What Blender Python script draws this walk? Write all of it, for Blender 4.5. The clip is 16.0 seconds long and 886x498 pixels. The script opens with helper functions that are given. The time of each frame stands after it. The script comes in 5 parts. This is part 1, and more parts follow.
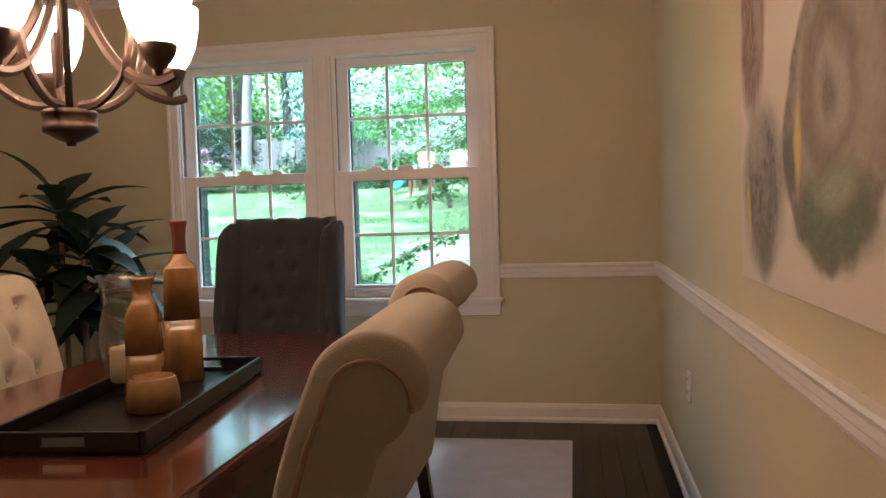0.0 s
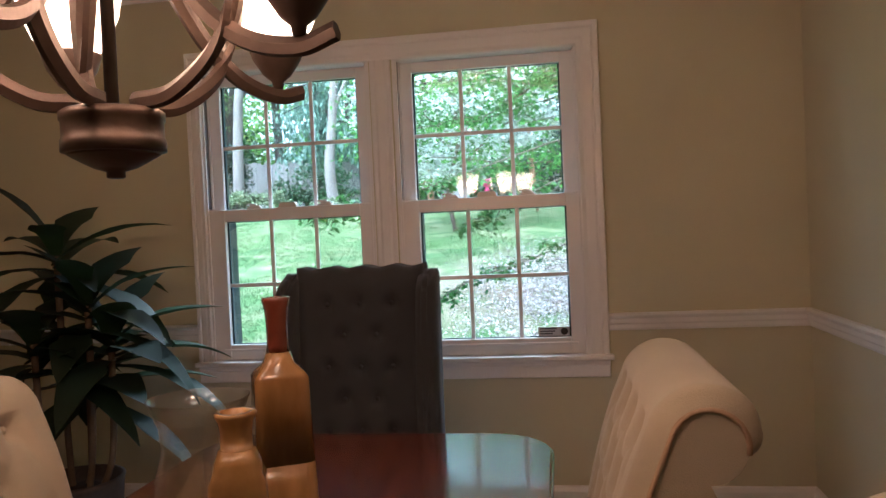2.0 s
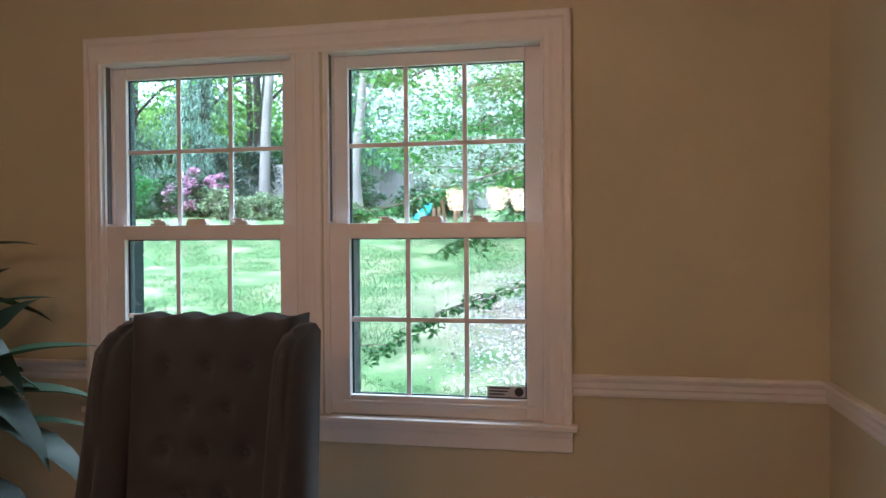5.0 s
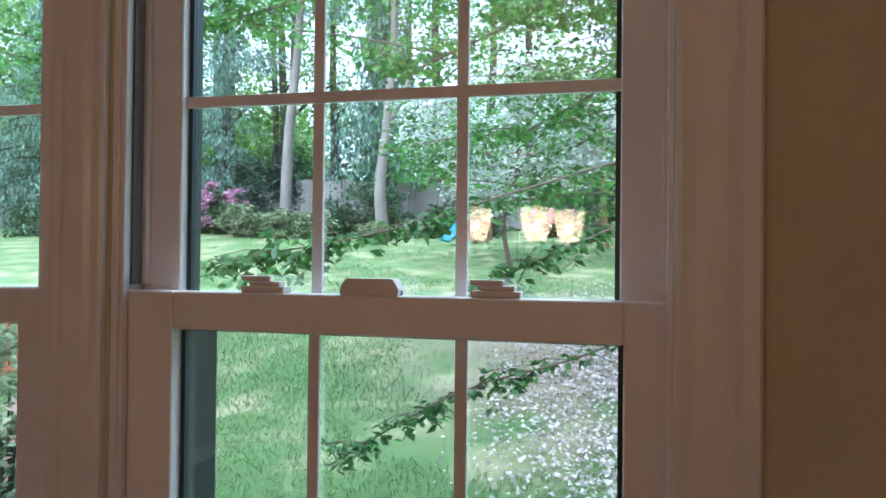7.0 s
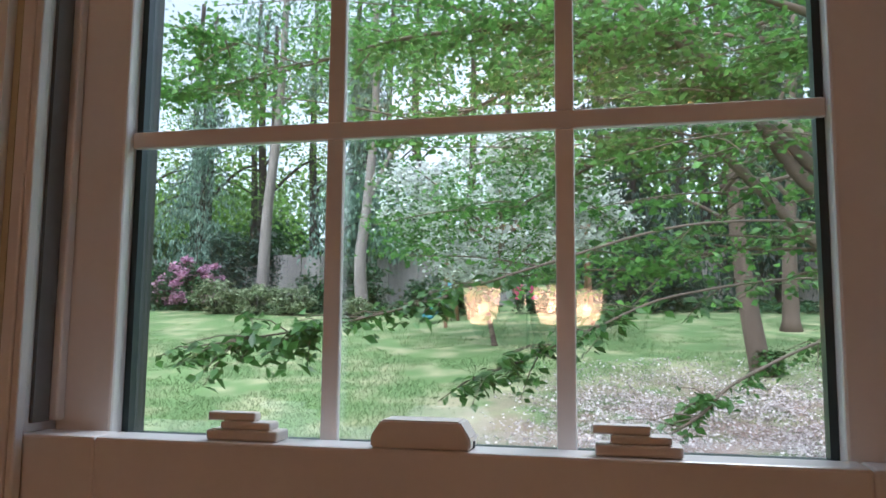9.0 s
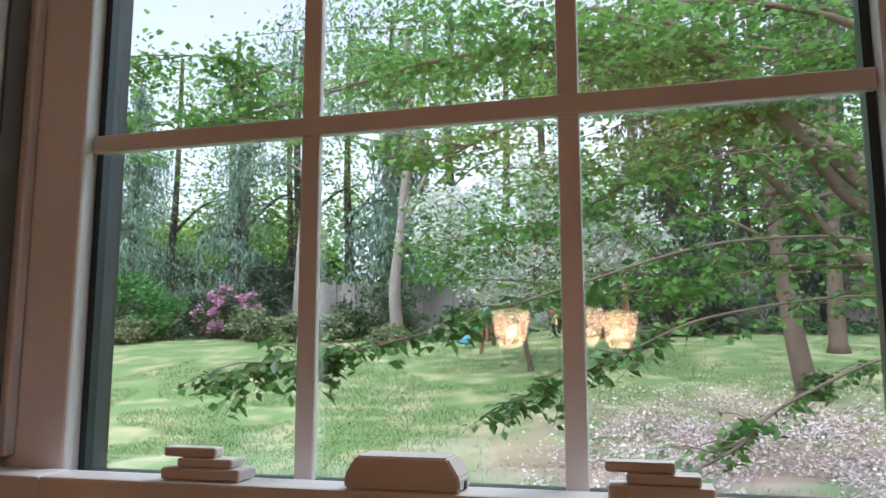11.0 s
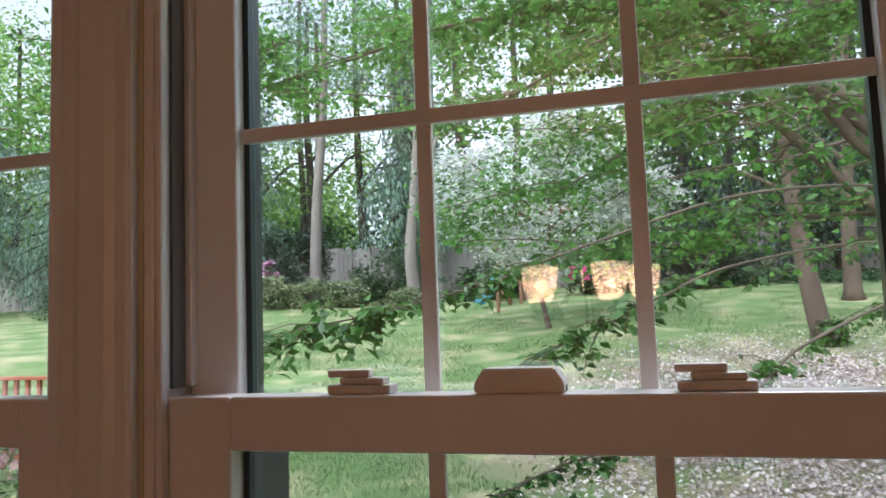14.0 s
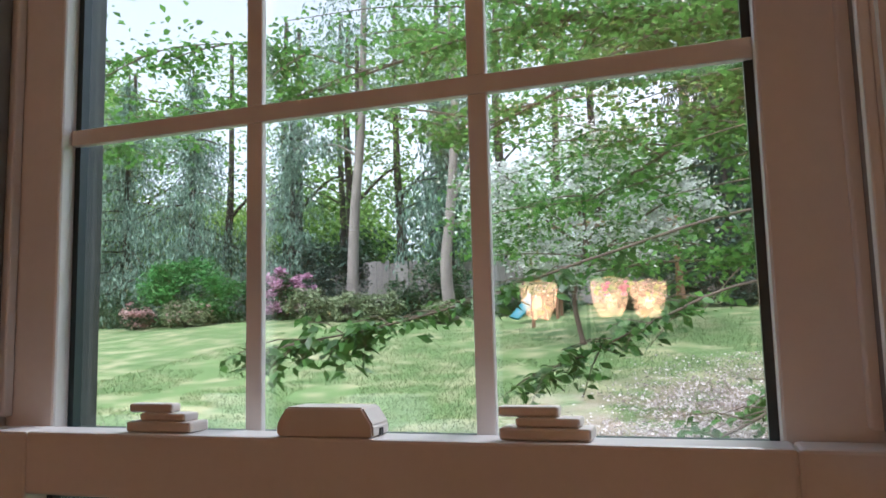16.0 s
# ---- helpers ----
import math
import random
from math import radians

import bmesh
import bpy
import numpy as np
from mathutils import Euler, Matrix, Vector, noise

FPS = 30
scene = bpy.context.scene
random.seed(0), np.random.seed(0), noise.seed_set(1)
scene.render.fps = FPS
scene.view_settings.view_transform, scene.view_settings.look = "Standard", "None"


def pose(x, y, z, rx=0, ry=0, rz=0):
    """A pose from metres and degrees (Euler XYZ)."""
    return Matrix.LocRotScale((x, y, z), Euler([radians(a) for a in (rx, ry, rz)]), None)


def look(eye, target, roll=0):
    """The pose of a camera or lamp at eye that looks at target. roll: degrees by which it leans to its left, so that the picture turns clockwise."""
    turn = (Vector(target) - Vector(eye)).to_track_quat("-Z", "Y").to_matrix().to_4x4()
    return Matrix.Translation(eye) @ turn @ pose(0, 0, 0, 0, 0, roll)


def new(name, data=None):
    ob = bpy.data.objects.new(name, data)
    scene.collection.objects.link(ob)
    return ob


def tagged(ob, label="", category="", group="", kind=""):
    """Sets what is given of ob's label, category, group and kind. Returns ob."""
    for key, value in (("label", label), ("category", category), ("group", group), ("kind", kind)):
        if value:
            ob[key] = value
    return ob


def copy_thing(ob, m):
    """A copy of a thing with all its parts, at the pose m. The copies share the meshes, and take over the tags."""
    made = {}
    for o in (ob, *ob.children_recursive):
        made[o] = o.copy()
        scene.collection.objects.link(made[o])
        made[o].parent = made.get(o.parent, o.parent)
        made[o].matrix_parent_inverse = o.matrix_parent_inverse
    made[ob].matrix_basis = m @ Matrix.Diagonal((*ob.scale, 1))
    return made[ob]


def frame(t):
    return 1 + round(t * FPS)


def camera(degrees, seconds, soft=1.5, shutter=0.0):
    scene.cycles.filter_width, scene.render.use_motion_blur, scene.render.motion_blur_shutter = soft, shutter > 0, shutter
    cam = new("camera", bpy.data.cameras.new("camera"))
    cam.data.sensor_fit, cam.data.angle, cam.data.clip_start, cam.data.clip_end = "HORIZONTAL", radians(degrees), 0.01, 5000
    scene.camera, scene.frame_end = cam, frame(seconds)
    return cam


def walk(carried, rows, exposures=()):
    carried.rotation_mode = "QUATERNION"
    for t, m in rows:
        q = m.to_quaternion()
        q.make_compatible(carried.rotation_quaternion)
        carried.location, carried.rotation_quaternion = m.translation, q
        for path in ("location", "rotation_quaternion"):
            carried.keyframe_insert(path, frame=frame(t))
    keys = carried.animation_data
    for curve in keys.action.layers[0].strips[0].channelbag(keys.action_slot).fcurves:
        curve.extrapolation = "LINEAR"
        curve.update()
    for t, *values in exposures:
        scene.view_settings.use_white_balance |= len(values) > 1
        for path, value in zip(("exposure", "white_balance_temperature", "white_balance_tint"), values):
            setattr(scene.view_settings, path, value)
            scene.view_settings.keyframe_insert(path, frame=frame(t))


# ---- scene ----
cam = camera(60.0, 16.0)
PATH = [
    (0, (1.302, -4.089, 1.140), (0.962, -2.121, 1.041), -1.7),
    (0.5, (1.072, -3.947, 1.182), (0.825, -1.963, 1.139), -2.5),
    (1, (0.860, -3.783, 1.223), (0.586, -1.802, 1.192), -2.3),
    (1.5, (0.741, -3.608, 1.215), (0.405, -1.637, 1.190), -2.2),
    (2, (0.709, -3.363, 1.230), (0.407, -1.386, 1.184), -2.6),
    (2.5, (0.799, -3.277, 1.227), (0.404, -1.317, 1.201), -2.2),
    (3, (0.791, -3.255, 1.231), (0.374, -1.299, 1.227), -1.9),
    (3.5, (0.782, -3.253, 1.237), (0.365, -1.297, 1.256), -1.5),
    (4, (0.790, -3.242, 1.233), (0.341, -1.294, 1.286), -1.2),
    (4.5, (0.911, -3.079, 1.295), (0.484, -1.125, 1.283), -1.0),
    (4.7, (0.937, -2.943, 1.301), (0.524, -0.986, 1.273), -0.7),
    (5.7, (1.100, -1.950, 1.370), (0.718, 0.013, 1.360), -0.3),
    (6.8, (0.787, -1.078, 1.378), (0.332, 0.869, 1.433), 1.4),
    (7, (0.754, -0.987, 1.429), (0.271, 0.954, 1.449), 0.6),
    (7.5, (0.668, -0.780, 1.462), (0.122, 1.144, 1.505), 1.2),
    (8, (0.549, -0.693, 1.474), (-0.035, 1.211, 1.654), 1.0),
    (8.5, (0.544, -0.626, 1.475), (0.027, 1.295, 1.679), 1.0),
    (9, (0.555, -0.614, 1.471), (0.130, 1.328, 1.687), 0.5),
    (9.2, (0.553, -0.630, 1.450), (0.179, 1.315, 1.725), 0.3),
    (11.5, (0.575, -0.497, 1.469), (0.032, 1.407, 1.747), -0.4),
    (12, (0.554, -0.589, 1.447), (0.004, 1.319, 1.687), -0.7),
    (12.5, (0.529, -0.669, 1.459), (-0.005, 1.252, 1.620), -1.1),
    (13, (0.534, -0.697, 1.448), (-0.021, 1.216, 1.634), -1.4),
    (13.5, (0.522, -0.707, 1.442), (0.002, 1.216, 1.621), -2.3),
    (14, (0.535, -0.700, 1.445), (-0.012, 1.214, 1.630), -2.1),
    (14.5, (0.551, -0.675, 1.435), (-0.016, 1.234, 1.622), -2.0),
    (15, (0.615, -0.558, 1.428), (0.041, 1.342, 1.671), -1.4),
    (15.5, (0.673, -0.502, 1.434), (0.081, 1.394, 1.672), -1.3),
    (16, (0.695, -0.536, 1.452), (0.043, 1.341, 1.676), -1.4),
]
EXPOSURES = [(0, 2.92, 4700, -3), (1.2, 2.46, 4720, 1), (4.5, 2.46, 4750, 2), (7, 1.68, 4950, 4), (7.5, 1.3, 5000, 5), (9, 1.22, 5500, 10), (12.5, 1.2, 5800, 13), (16, 1.22, 5800, 13)]
walk(cam, [(t, look(eye, target, roll)) for t, eye, target, roll in PATH], EXPOSURES)

# ---- light ----
SKY_ELEVATION, SKY_ROTATION = 52.0, 200.0
world = bpy.data.worlds.new("sky")
world.use_nodes = True
scene.world = world
_nt = world.node_tree
_bg = _nt.nodes["Background"]
_sky = _nt.nodes.new("ShaderNodeTexSky")
_sky.sky_type, _sky.sun_disc = "NISHITA", False
_sky.sun_elevation, _sky.sun_rotation = radians(SKY_ELEVATION), radians(SKY_ROTATION)
_sky.dust_density = 4.0
_hsv = _nt.nodes.new("ShaderNodeHueSaturation")
_hsv.inputs["Saturation"].default_value = 0.3
_nt.links.new(_sky.outputs[0], _hsv.inputs["Color"])
_nt.links.new(_hsv.outputs[0], _bg.inputs["Color"])
_bg.inputs["Strength"].default_value = 0.205

sun = new("sun", bpy.data.lights.new("sun", "SUN"))
sun.data.energy, sun.data.angle, sun.data.color = 1.1, radians(28), (1.0, 0.97, 0.93)
sun.matrix_world = look((0, 0, 20), Vector((0, 0, 20)) - 10 * Vector((
    -math.sin(radians(SKY_ROTATION)) * math.cos(radians(SKY_ELEVATION)),
    math.cos(radians(SKY_ROTATION)) * math.cos(radians(SKY_ELEVATION)) * -1,
    math.sin(radians(SKY_ELEVATION)))))
BULB_WATTS = 0.135


# ---- materials ----
def material(name, color, rough=0.6, metal=0.0, vary=0.12, scale=6.0, grain=60.0, bump=0.15, stretch=(1, 1, 1),
             coat=0.0, spec=0.5, sheen=0.0, island=0.0, objects=0.0, color2=None):
    """A surface with stains at a large scale, grain at a small one and a fine relief."""
    m = bpy.data.materials.new(name)
    m.use_nodes = True
    nt = m.node_tree
    b = nt.nodes["Principled BSDF"]
    b.inputs["Roughness"].default_value, b.inputs["Metallic"].default_value = rough, metal
    b.inputs["Coat Weight"].default_value, b.inputs["Specular IOR Level"].default_value = coat, spec
    b.inputs["Coat Roughness"].default_value = 0.08
    b.inputs["Sheen Weight"].default_value = sheen
    tex = nt.nodes.new("ShaderNodeTexCoord")
    mp = nt.nodes.new("ShaderNodeMapping")
    mp.inputs["Scale"].default_value = stretch
    nt.links.new(tex.outputs["Object"], mp.inputs["Vector"])
    big, small = nt.nodes.new("ShaderNodeTexNoise"), nt.nodes.new("ShaderNodeTexNoise")
    big.inputs["Scale"].default_value, small.inputs["Scale"].default_value = scale, grain
    big.inputs["Detail"].default_value, small.inputs["Detail"].default_value = 4, 3
    for n in (big, small):
        nt.links.new(mp.outputs[0], n.inputs["Vector"])
    mix = nt.nodes.new("ShaderNodeMix")
    mix.data_type = "RGBA"
    c2 = color2 or tuple(min(1, c * (1 + 2.2 * vary)) for c in color)
    c1 = tuple(c * (1 - 1.6 * vary) for c in color)
    mix.inputs["A"].default_value, mix.inputs["B"].default_value = (*c1, 1), (*c2, 1)
    add = nt.nodes.new("ShaderNodeMath")
    add.operation = "MULTIPLY_ADD"
    nt.links.new(small.outputs["Fac"], add.inputs[0])
    add.inputs[1].default_value = 0.45
    sub = nt.nodes.new("ShaderNodeMath")
    sub.operation = "MULTIPLY_ADD"
    nt.links.new(big.outputs["Fac"], sub.inputs[0])
    sub.inputs[1].default_value, sub.inputs[2].default_value = 0.9, -0.18
    nt.links.new(sub.outputs[0], add.inputs[2])
    last = add.outputs[0]
    for amount, node, out in ((island, "ShaderNodeNewGeometry", "Random Per Island"), (objects, "ShaderNodeObjectInfo", "Random")):
        if amount:
            r = nt.nodes.new(node)
            a = nt.nodes.new("ShaderNodeMath")
            a.operation = "MULTIPLY_ADD"
            nt.links.new(r.outputs[out], a.inputs[0])
            a.inputs[1].default_value = amount
            nt.links.new(last, a.inputs[2])
            s = nt.nodes.new("ShaderNodeMath")
            s.operation = "SUBTRACT"
            nt.links.new(a.outputs[0], s.inputs[0])
            s.inputs[1].default_value = amount / 2
            last = s.outputs[0]
    nt.links.new(last, mix.inputs["Factor"])
    nt.links.new(mix.outputs["Result"], b.inputs["Base Color"])
    if bump:
        bp = nt.nodes.new("ShaderNodeBump")
        bp.inputs["Strength"].default_value, bp.inputs["Distance"].default_value = bump, 0.004
        nt.links.new(small.outputs["Fac"], bp.inputs["Height"])
        nt.links.new(bp.outputs[0], b.inputs["Normal"])
    return m


def leaf_material(name, color, color2, see=0.35, rough=0.5):
    """Leaves: each one its own shade, and part of the light passes through."""
    m = material(name, color, rough, vary=0.2, scale=0.7, grain=9, bump=0.0, island=1.1, color2=color2)
    nt = m.node_tree
    b = nt.nodes["Principled BSDF"]
    t = nt.nodes.new("ShaderNodeBsdfTranslucent")
    mix = nt.nodes.new("ShaderNodeMixShader")
    mix.inputs[0].default_value = see
    src = b.inputs["Base Color"].links[0].from_socket
    nt.links.new(src, t.inputs["Color"])
    nt.links.new(b.outputs[0], mix.inputs[1])
    nt.links.new(t.outputs[0], mix.inputs[2])
    nt.links.new(mix.outputs[0], nt.nodes["Material Output"].inputs["Surface"])
    return m


def glass_material(name, tint=(1, 1, 1), ior=1.5, gain=1.0):
    m = bpy.data.materials.new(name)
    m.use_nodes = True
    nt = m.node_tree
    nt.nodes.remove(nt.nodes["Principled BSDF"])
    tr, gl, fr, mix = (nt.nodes.new(k) for k in ("ShaderNodeBsdfTransparent", "ShaderNodeBsdfGlossy", "ShaderNodeLayerWeight", "ShaderNodeMixShader"))
    tr.inputs["Color"].default_value = (*tint, 1)
    gl.inputs["Roughness"].default_value = 0.003
    p = nt.nodes.new("ShaderNodeMath")
    p.operation = "POWER"
    p.inputs[1].default_value = 5.0
    nt.links.new(fr.outputs["Facing"], p.inputs[0])
    g = nt.nodes.new("ShaderNodeMath")
    g.operation = "MULTIPLY_ADD"
    base = ((ior - 1) / (ior + 1)) ** 2 * gain
    g.inputs[1].default_value, g.inputs[2].default_value = 0.7, base
    nt.links.new(p.outputs[0], g.inputs[0])
    nt.links.new(g.outputs[0], mix.inputs[0])
    nt.links.new(tr.outputs[0], mix.inputs[1])
    nt.links.new(gl.outputs[0], mix.inputs[2])
    nt.links.new(mix.outputs[0], nt.nodes["Material Output"].inputs["Surface"])
    return m


def glow_material(name, color, strength, rough=0.4, clear=0.0):
    m = material(name, (0.85, 0.82, 0.75), rough, vary=0.03)
    b = m.node_tree.nodes["Principled BSDF"]
    b.inputs["Emission Color"].default_value, b.inputs["Emission Strength"].default_value = (*color, 1), strength
    if clear:
        nt = m.node_tree
        tr, mix = nt.nodes.new("ShaderNodeBsdfTransparent"), nt.nodes.new("ShaderNodeMixShader")
        mix.inputs[0].default_value = clear
        nt.links.new(b.outputs[0], mix.inputs[1])
        nt.links.new(tr.outputs[0], mix.inputs[2])
        nt.links.new(mix.outputs[0], nt.nodes["Material Output"].inputs["Surface"])
    return m


PAINT = material("tan_wall_paint", (0.56, 0.52, 0.355), 0.75, vary=0.05, scale=1.3, grain=160, bump=0.12)
CEILING = material("ceiling_paint", (0.78, 0.74, 0.68), 0.8, vary=0.03, scale=2, grain=140, bump=0.1)
TRIM = material("white_trim_paint", (0.78, 0.76, 0.74), 0.38, vary=0.035, scale=5, grain=90, bump=0.06, stretch=(1, 1, 0.25))
VINYL = material("white_window_vinyl", (0.80, 0.78, 0.77), 0.33, vary=0.03, scale=7, grain=120, bump=0.03)
GASKET = material("dark_gasket_rubber", (0.012, 0.03, 0.035), 0.35, vary=0.2)
CHANNEL = material("grey_jamb_track", (0.16, 0.15, 0.15), 0.5, vary=0.15)
FLOOR = material("dark_stained_floor_wood", (0.018, 0.010, 0.008), 0.32, vary=0.25, scale=5, grain=50, bump=0.1, stretch=(4, 0.5, 1), objects=0.5)
GAP = material("floor_gap", (0.006, 0.004, 0.003), 0.8)
RUG = material("pale_grey_rug_wool", (0.50, 0.46, 0.46), 0.95, vary=0.09, scale=12, grain=260, bump=0.8, sheen=0.3)
CREAM = material("cream_linen", (0.335, 0.30, 0.225), 0.9, vary=0.06, scale=9, grain=420, bump=0.35, sheen=0.25)
PIPING = material("dark_cream_piping", (0.28, 0.20, 0.13), 0.8, vary=0.1)
CHARCOAL = material("charcoal_linen", (0.026, 0.028, 0.032), 0.9, vary=0.15, scale=9, grain=420, bump=0.35, sheen=0.12)
BUTTON = material("charcoal_button_cloth", (0.03, 0.032, 0.036), 0.8, vary=0.1)
MAHOGANY = material("polished_mahogany", (0.085, 0.022, 0.012), 0.16, vary=0.3, scale=3, grain=30, bump=0.02, stretch=(5, 0.6, 1), coat=0.7)
LEGWOOD = material("dark_leg_wood", (0.03, 0.015, 0.01), 0.35, vary=0.2)
TRAY = material("black_lacquer", (0.012, 0.011, 0.011), 0.3, vary=0.2, scale=8)
BRONZE = material("oil_rubbed_bronze", (0.055, 0.038, 0.028), 0.42, metal=0.55, vary=0.25, scale=9, grain=70, bump=0.08)
SHADE = glow_material("lit_white_glass", (1.0, 0.80, 0.55), 0.55, clear=0.5)
BULB = glow_material("lit_bulb", (1.0, 0.44, 0.215), 25.0)
WAX = material("ivory_wax", (0.72, 0.60, 0.38), 0.45, vary=0.06)
AMBER = material("amber_ceramic_glaze", (0.20, 0.080, 0.020), 0.15, vary=0.4, scale=16, grain=36, bump=0.03, coat=0.6, stretch=(1, 1, 0.35), color2=(0.40, 0.22, 0.065))
RUST = material("dark_red_brown_glaze", (0.10, 0.022, 0.012), 0.15, vary=0.4, scale=14, grain=30, bump=0.02, coat=0.6)
OCHRE = material("ochre_ceramic_glaze", (0.30, 0.165, 0.05), 0.24, vary=0.25, scale=14, grain=40, bump=0.03, coat=0.4)
PLANTLEAF = leaf_material("dark_dracaena_leaf", (0.010, 0.026, 0.010), (0.024, 0.058, 0.018), 0.1, 0.62)
CANE = material("plant_cane", (0.14, 0.10, 0.06), 0.8, vary=0.2, scale=20)
POT = material("dark_woven_pot", (0.05, 0.035, 0.025), 0.7, vary=0.25, scale=30)
SOIL = material("potting_soil", (0.02, 0.014, 0.01), 1.0)
SCREEN = glass_material("insect_screen_mesh", (0.86, 0.87, 0.87), 1.05, 1.0)
OUTERFRAME = material("dark_green_outer_frame", (0.012, 0.026, 0.028), 0.4, vary=0.2)
PLASTIC = material("white_plastic", (0.74, 0.70, 0.66), 0.4, vary=0.03)
SLOT = material("outlet_slot", (0.03, 0.03, 0.03), 0.6)
STICKER = material("pale_sticker", (0.55, 0.55, 0.56), 0.5, vary=0.05)
STICKERINK = material("sticker_ink", (0.02, 0.02, 0.025), 0.5)
PANE = glass_material("window_glass", (0.97, 0.985, 0.98), 1.5, 3.0)
CLEAR = glass_material("clear_vase_glass", (0.96, 0.96, 0.95), 1.5, 3.0)
BARK = material("grey_brown_bark", (0.115, 0.085, 0.065), 0.95, vary=0.35, scale=4, grain=22, bump=1.0, stretch=(1, 1, 0.3))
PALEBARK = material("pale_grey_bark", (0.20, 0.175, 0.16), 0.95, vary=0.3, scale=3, grain=18, bump=1.0, stretch=(1, 1, 0.4))
DARKBARK = material("dark_bark", (0.035, 0.028, 0.025), 0.95, vary=0.3, scale=3, grain=18, bump=0.8)
FENCEWOOD = material("weathered_grey_fence_wood", (0.25, 0.23, 0.22), 0.9, vary=0.25, scale=3, grain=20, bump=0.5, stretch=(3, 3, 0.3), objects=0.5)
MAPLE = leaf_material("maple_leaf_green", (0.06, 0.19, 0.035), (0.18, 0.40, 0.085), 0.5)
NEARLEAF = leaf_material("near_branch_leaf", (0.045, 0.125, 0.03), (0.11, 0.25, 0.06), 0.4, 0.35)
# darker leaf green: the shade among the trees is put into the colour
SHADELEAF = leaf_material("shade_tinted_leaf", (0.022, 0.066, 0.028), (0.075, 0.17, 0.065), 0.3)
# brighter leaf green: light from behind is put into the colour
BRIGHTLEAF = leaf_material("backlight_tinted_leaf", (0.13, 0.29, 0.05), (0.34, 0.54, 0.14), 0.6)
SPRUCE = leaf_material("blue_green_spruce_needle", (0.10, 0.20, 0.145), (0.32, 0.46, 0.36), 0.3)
# dark copy of the spruce green, with the shade before the fence in its colour
SHADESPRUCE = leaf_material("dark_shaded_spruce_needle", (0.018, 0.045, 0.03), (0.05, 0.10, 0.065), 0.2)
BLOSSOM = leaf_material("white_dogwood_blossom", (0.62, 0.66, 0.62), (0.85, 0.87, 0.84), 0.4)
AZALEA = leaf_material("pink_azalea_flower", (0.46, 0.17, 0.33), (0.74, 0.46, 0.62), 0.35)
PALEAZALEA = leaf_material("pale_pink_azalea_flower", (0.62, 0.34, 0.36), (0.75, 0.52, 0.50), 0.35)
VARIEGATED = leaf_material("variegated_shrub_leaf", (0.11, 0.18, 0.07), (0.38, 0.44, 0.26), 0.3)
BUSHLEAF = leaf_material("round_bush_leaf", (0.06, 0.22, 0.05), (0.13, 0.38, 0.10), 0.35)
GRASSBLADE = leaf_material("lawn_grass_blade", (0.10, 0.215, 0.06), (0.26, 0.37, 0.155), 0.35)
PETAL = leaf_material("fallen_pale_petal", (0.50, 0.41, 0.38), (0.84, 0.76, 0.74), 0.2)
REDWOOD = material("red_stained_deck_wood", (0.30, 0.085, 0.04), 0.6, vary=0.2, scale=6, stretch=(1, 4, 4))
SWINGWOOD = material("brown_swing_timber", (0.22, 0.12, 0.07), 0.8, vary=0.2)
PINK = material("hot_pink_plastic", (0.80, 0.10, 0.30), 0.4)
TEAL = material("teal_plastic", (0.03, 0.20, 0.25), 0.4)


def ground_material():
    """Lawn: grass, dry straw patches and pinkish soil under the dogwood."""
    m = material("lawn", (0.080, 0.170, 0.042), 0.95, vary=0.25, scale=0.8, grain=26, bump=0.9, color2=(0.19, 0.30, 0.10))
    nt = m.node_tree
    b = nt.nodes["Principled BSDF"]
    base = b.inputs["Base Color"].links[0].from_socket
    tex = nt.nodes.new("ShaderNodeTexCoord")
    geo = nt.nodes.new("ShaderNodeSeparateXYZ")
    nt.links.new(tex.outputs["Object"], geo.inputs[0])

    def noise_node(scale, detail=4):
        n = nt.nodes.new("ShaderNodeTexNoise")
        n.inputs["Scale"].default_value, n.inputs["Detail"].default_value = scale, detail
        nt.links.new(tex.outputs["Object"], n.inputs["Vector"])
        return n.outputs["Fac"]

    def ramp(src, a, c):
        r = nt.nodes.new("ShaderNodeMapRange")
        r.inputs["From Min"].default_value, r.inputs["From Max"].default_value = a, c
        nt.links.new(src, r.inputs["Value"])
        return r.outputs[0]

    def blend(fac, a, color):
        x = nt.nodes.new("ShaderNodeMix")
        x.data_type = "RGBA"
        nt.links.new(fac, x.inputs["Factor"])
        nt.links.new(a, x.inputs["A"])
        x.inputs["B"].default_value = (*color, 1)
        return x.outputs["Result"]

    def mul(a, c):
        x = nt.nodes.new("ShaderNodeMath")
        x.operation = "MULTIPLY"
        nt.links.new(a, x.inputs[0])
        nt.links.new(c, x.inputs[1])
        return x.outputs[0]

    dry = ramp(noise_node(1.5, 8), 0.47, 0.68)
    base = blend(dry, base, (0.37, 0.36, 0.20))
    # bare pink-brown soil round the tree
    d = nt.nodes.new("ShaderNodeVectorMath")
    d.operation = "DISTANCE"
    d.inputs[1].default_value = (1.7, 8.2, 0.4)
    nt.links.new(tex.outputs["Object"], d.inputs[0])
    near = ramp(d.outputs["Value"], 4.6, 1.6)
    soil = mul(near, ramp(noise_node(1.6, 5), 0.36, 0.55))
    base = blend(soil, base, (0.30, 0.21, 0.17))
    nt.links.new(base, b.inputs["Base Color"])
    return m


LAWN = ground_material()


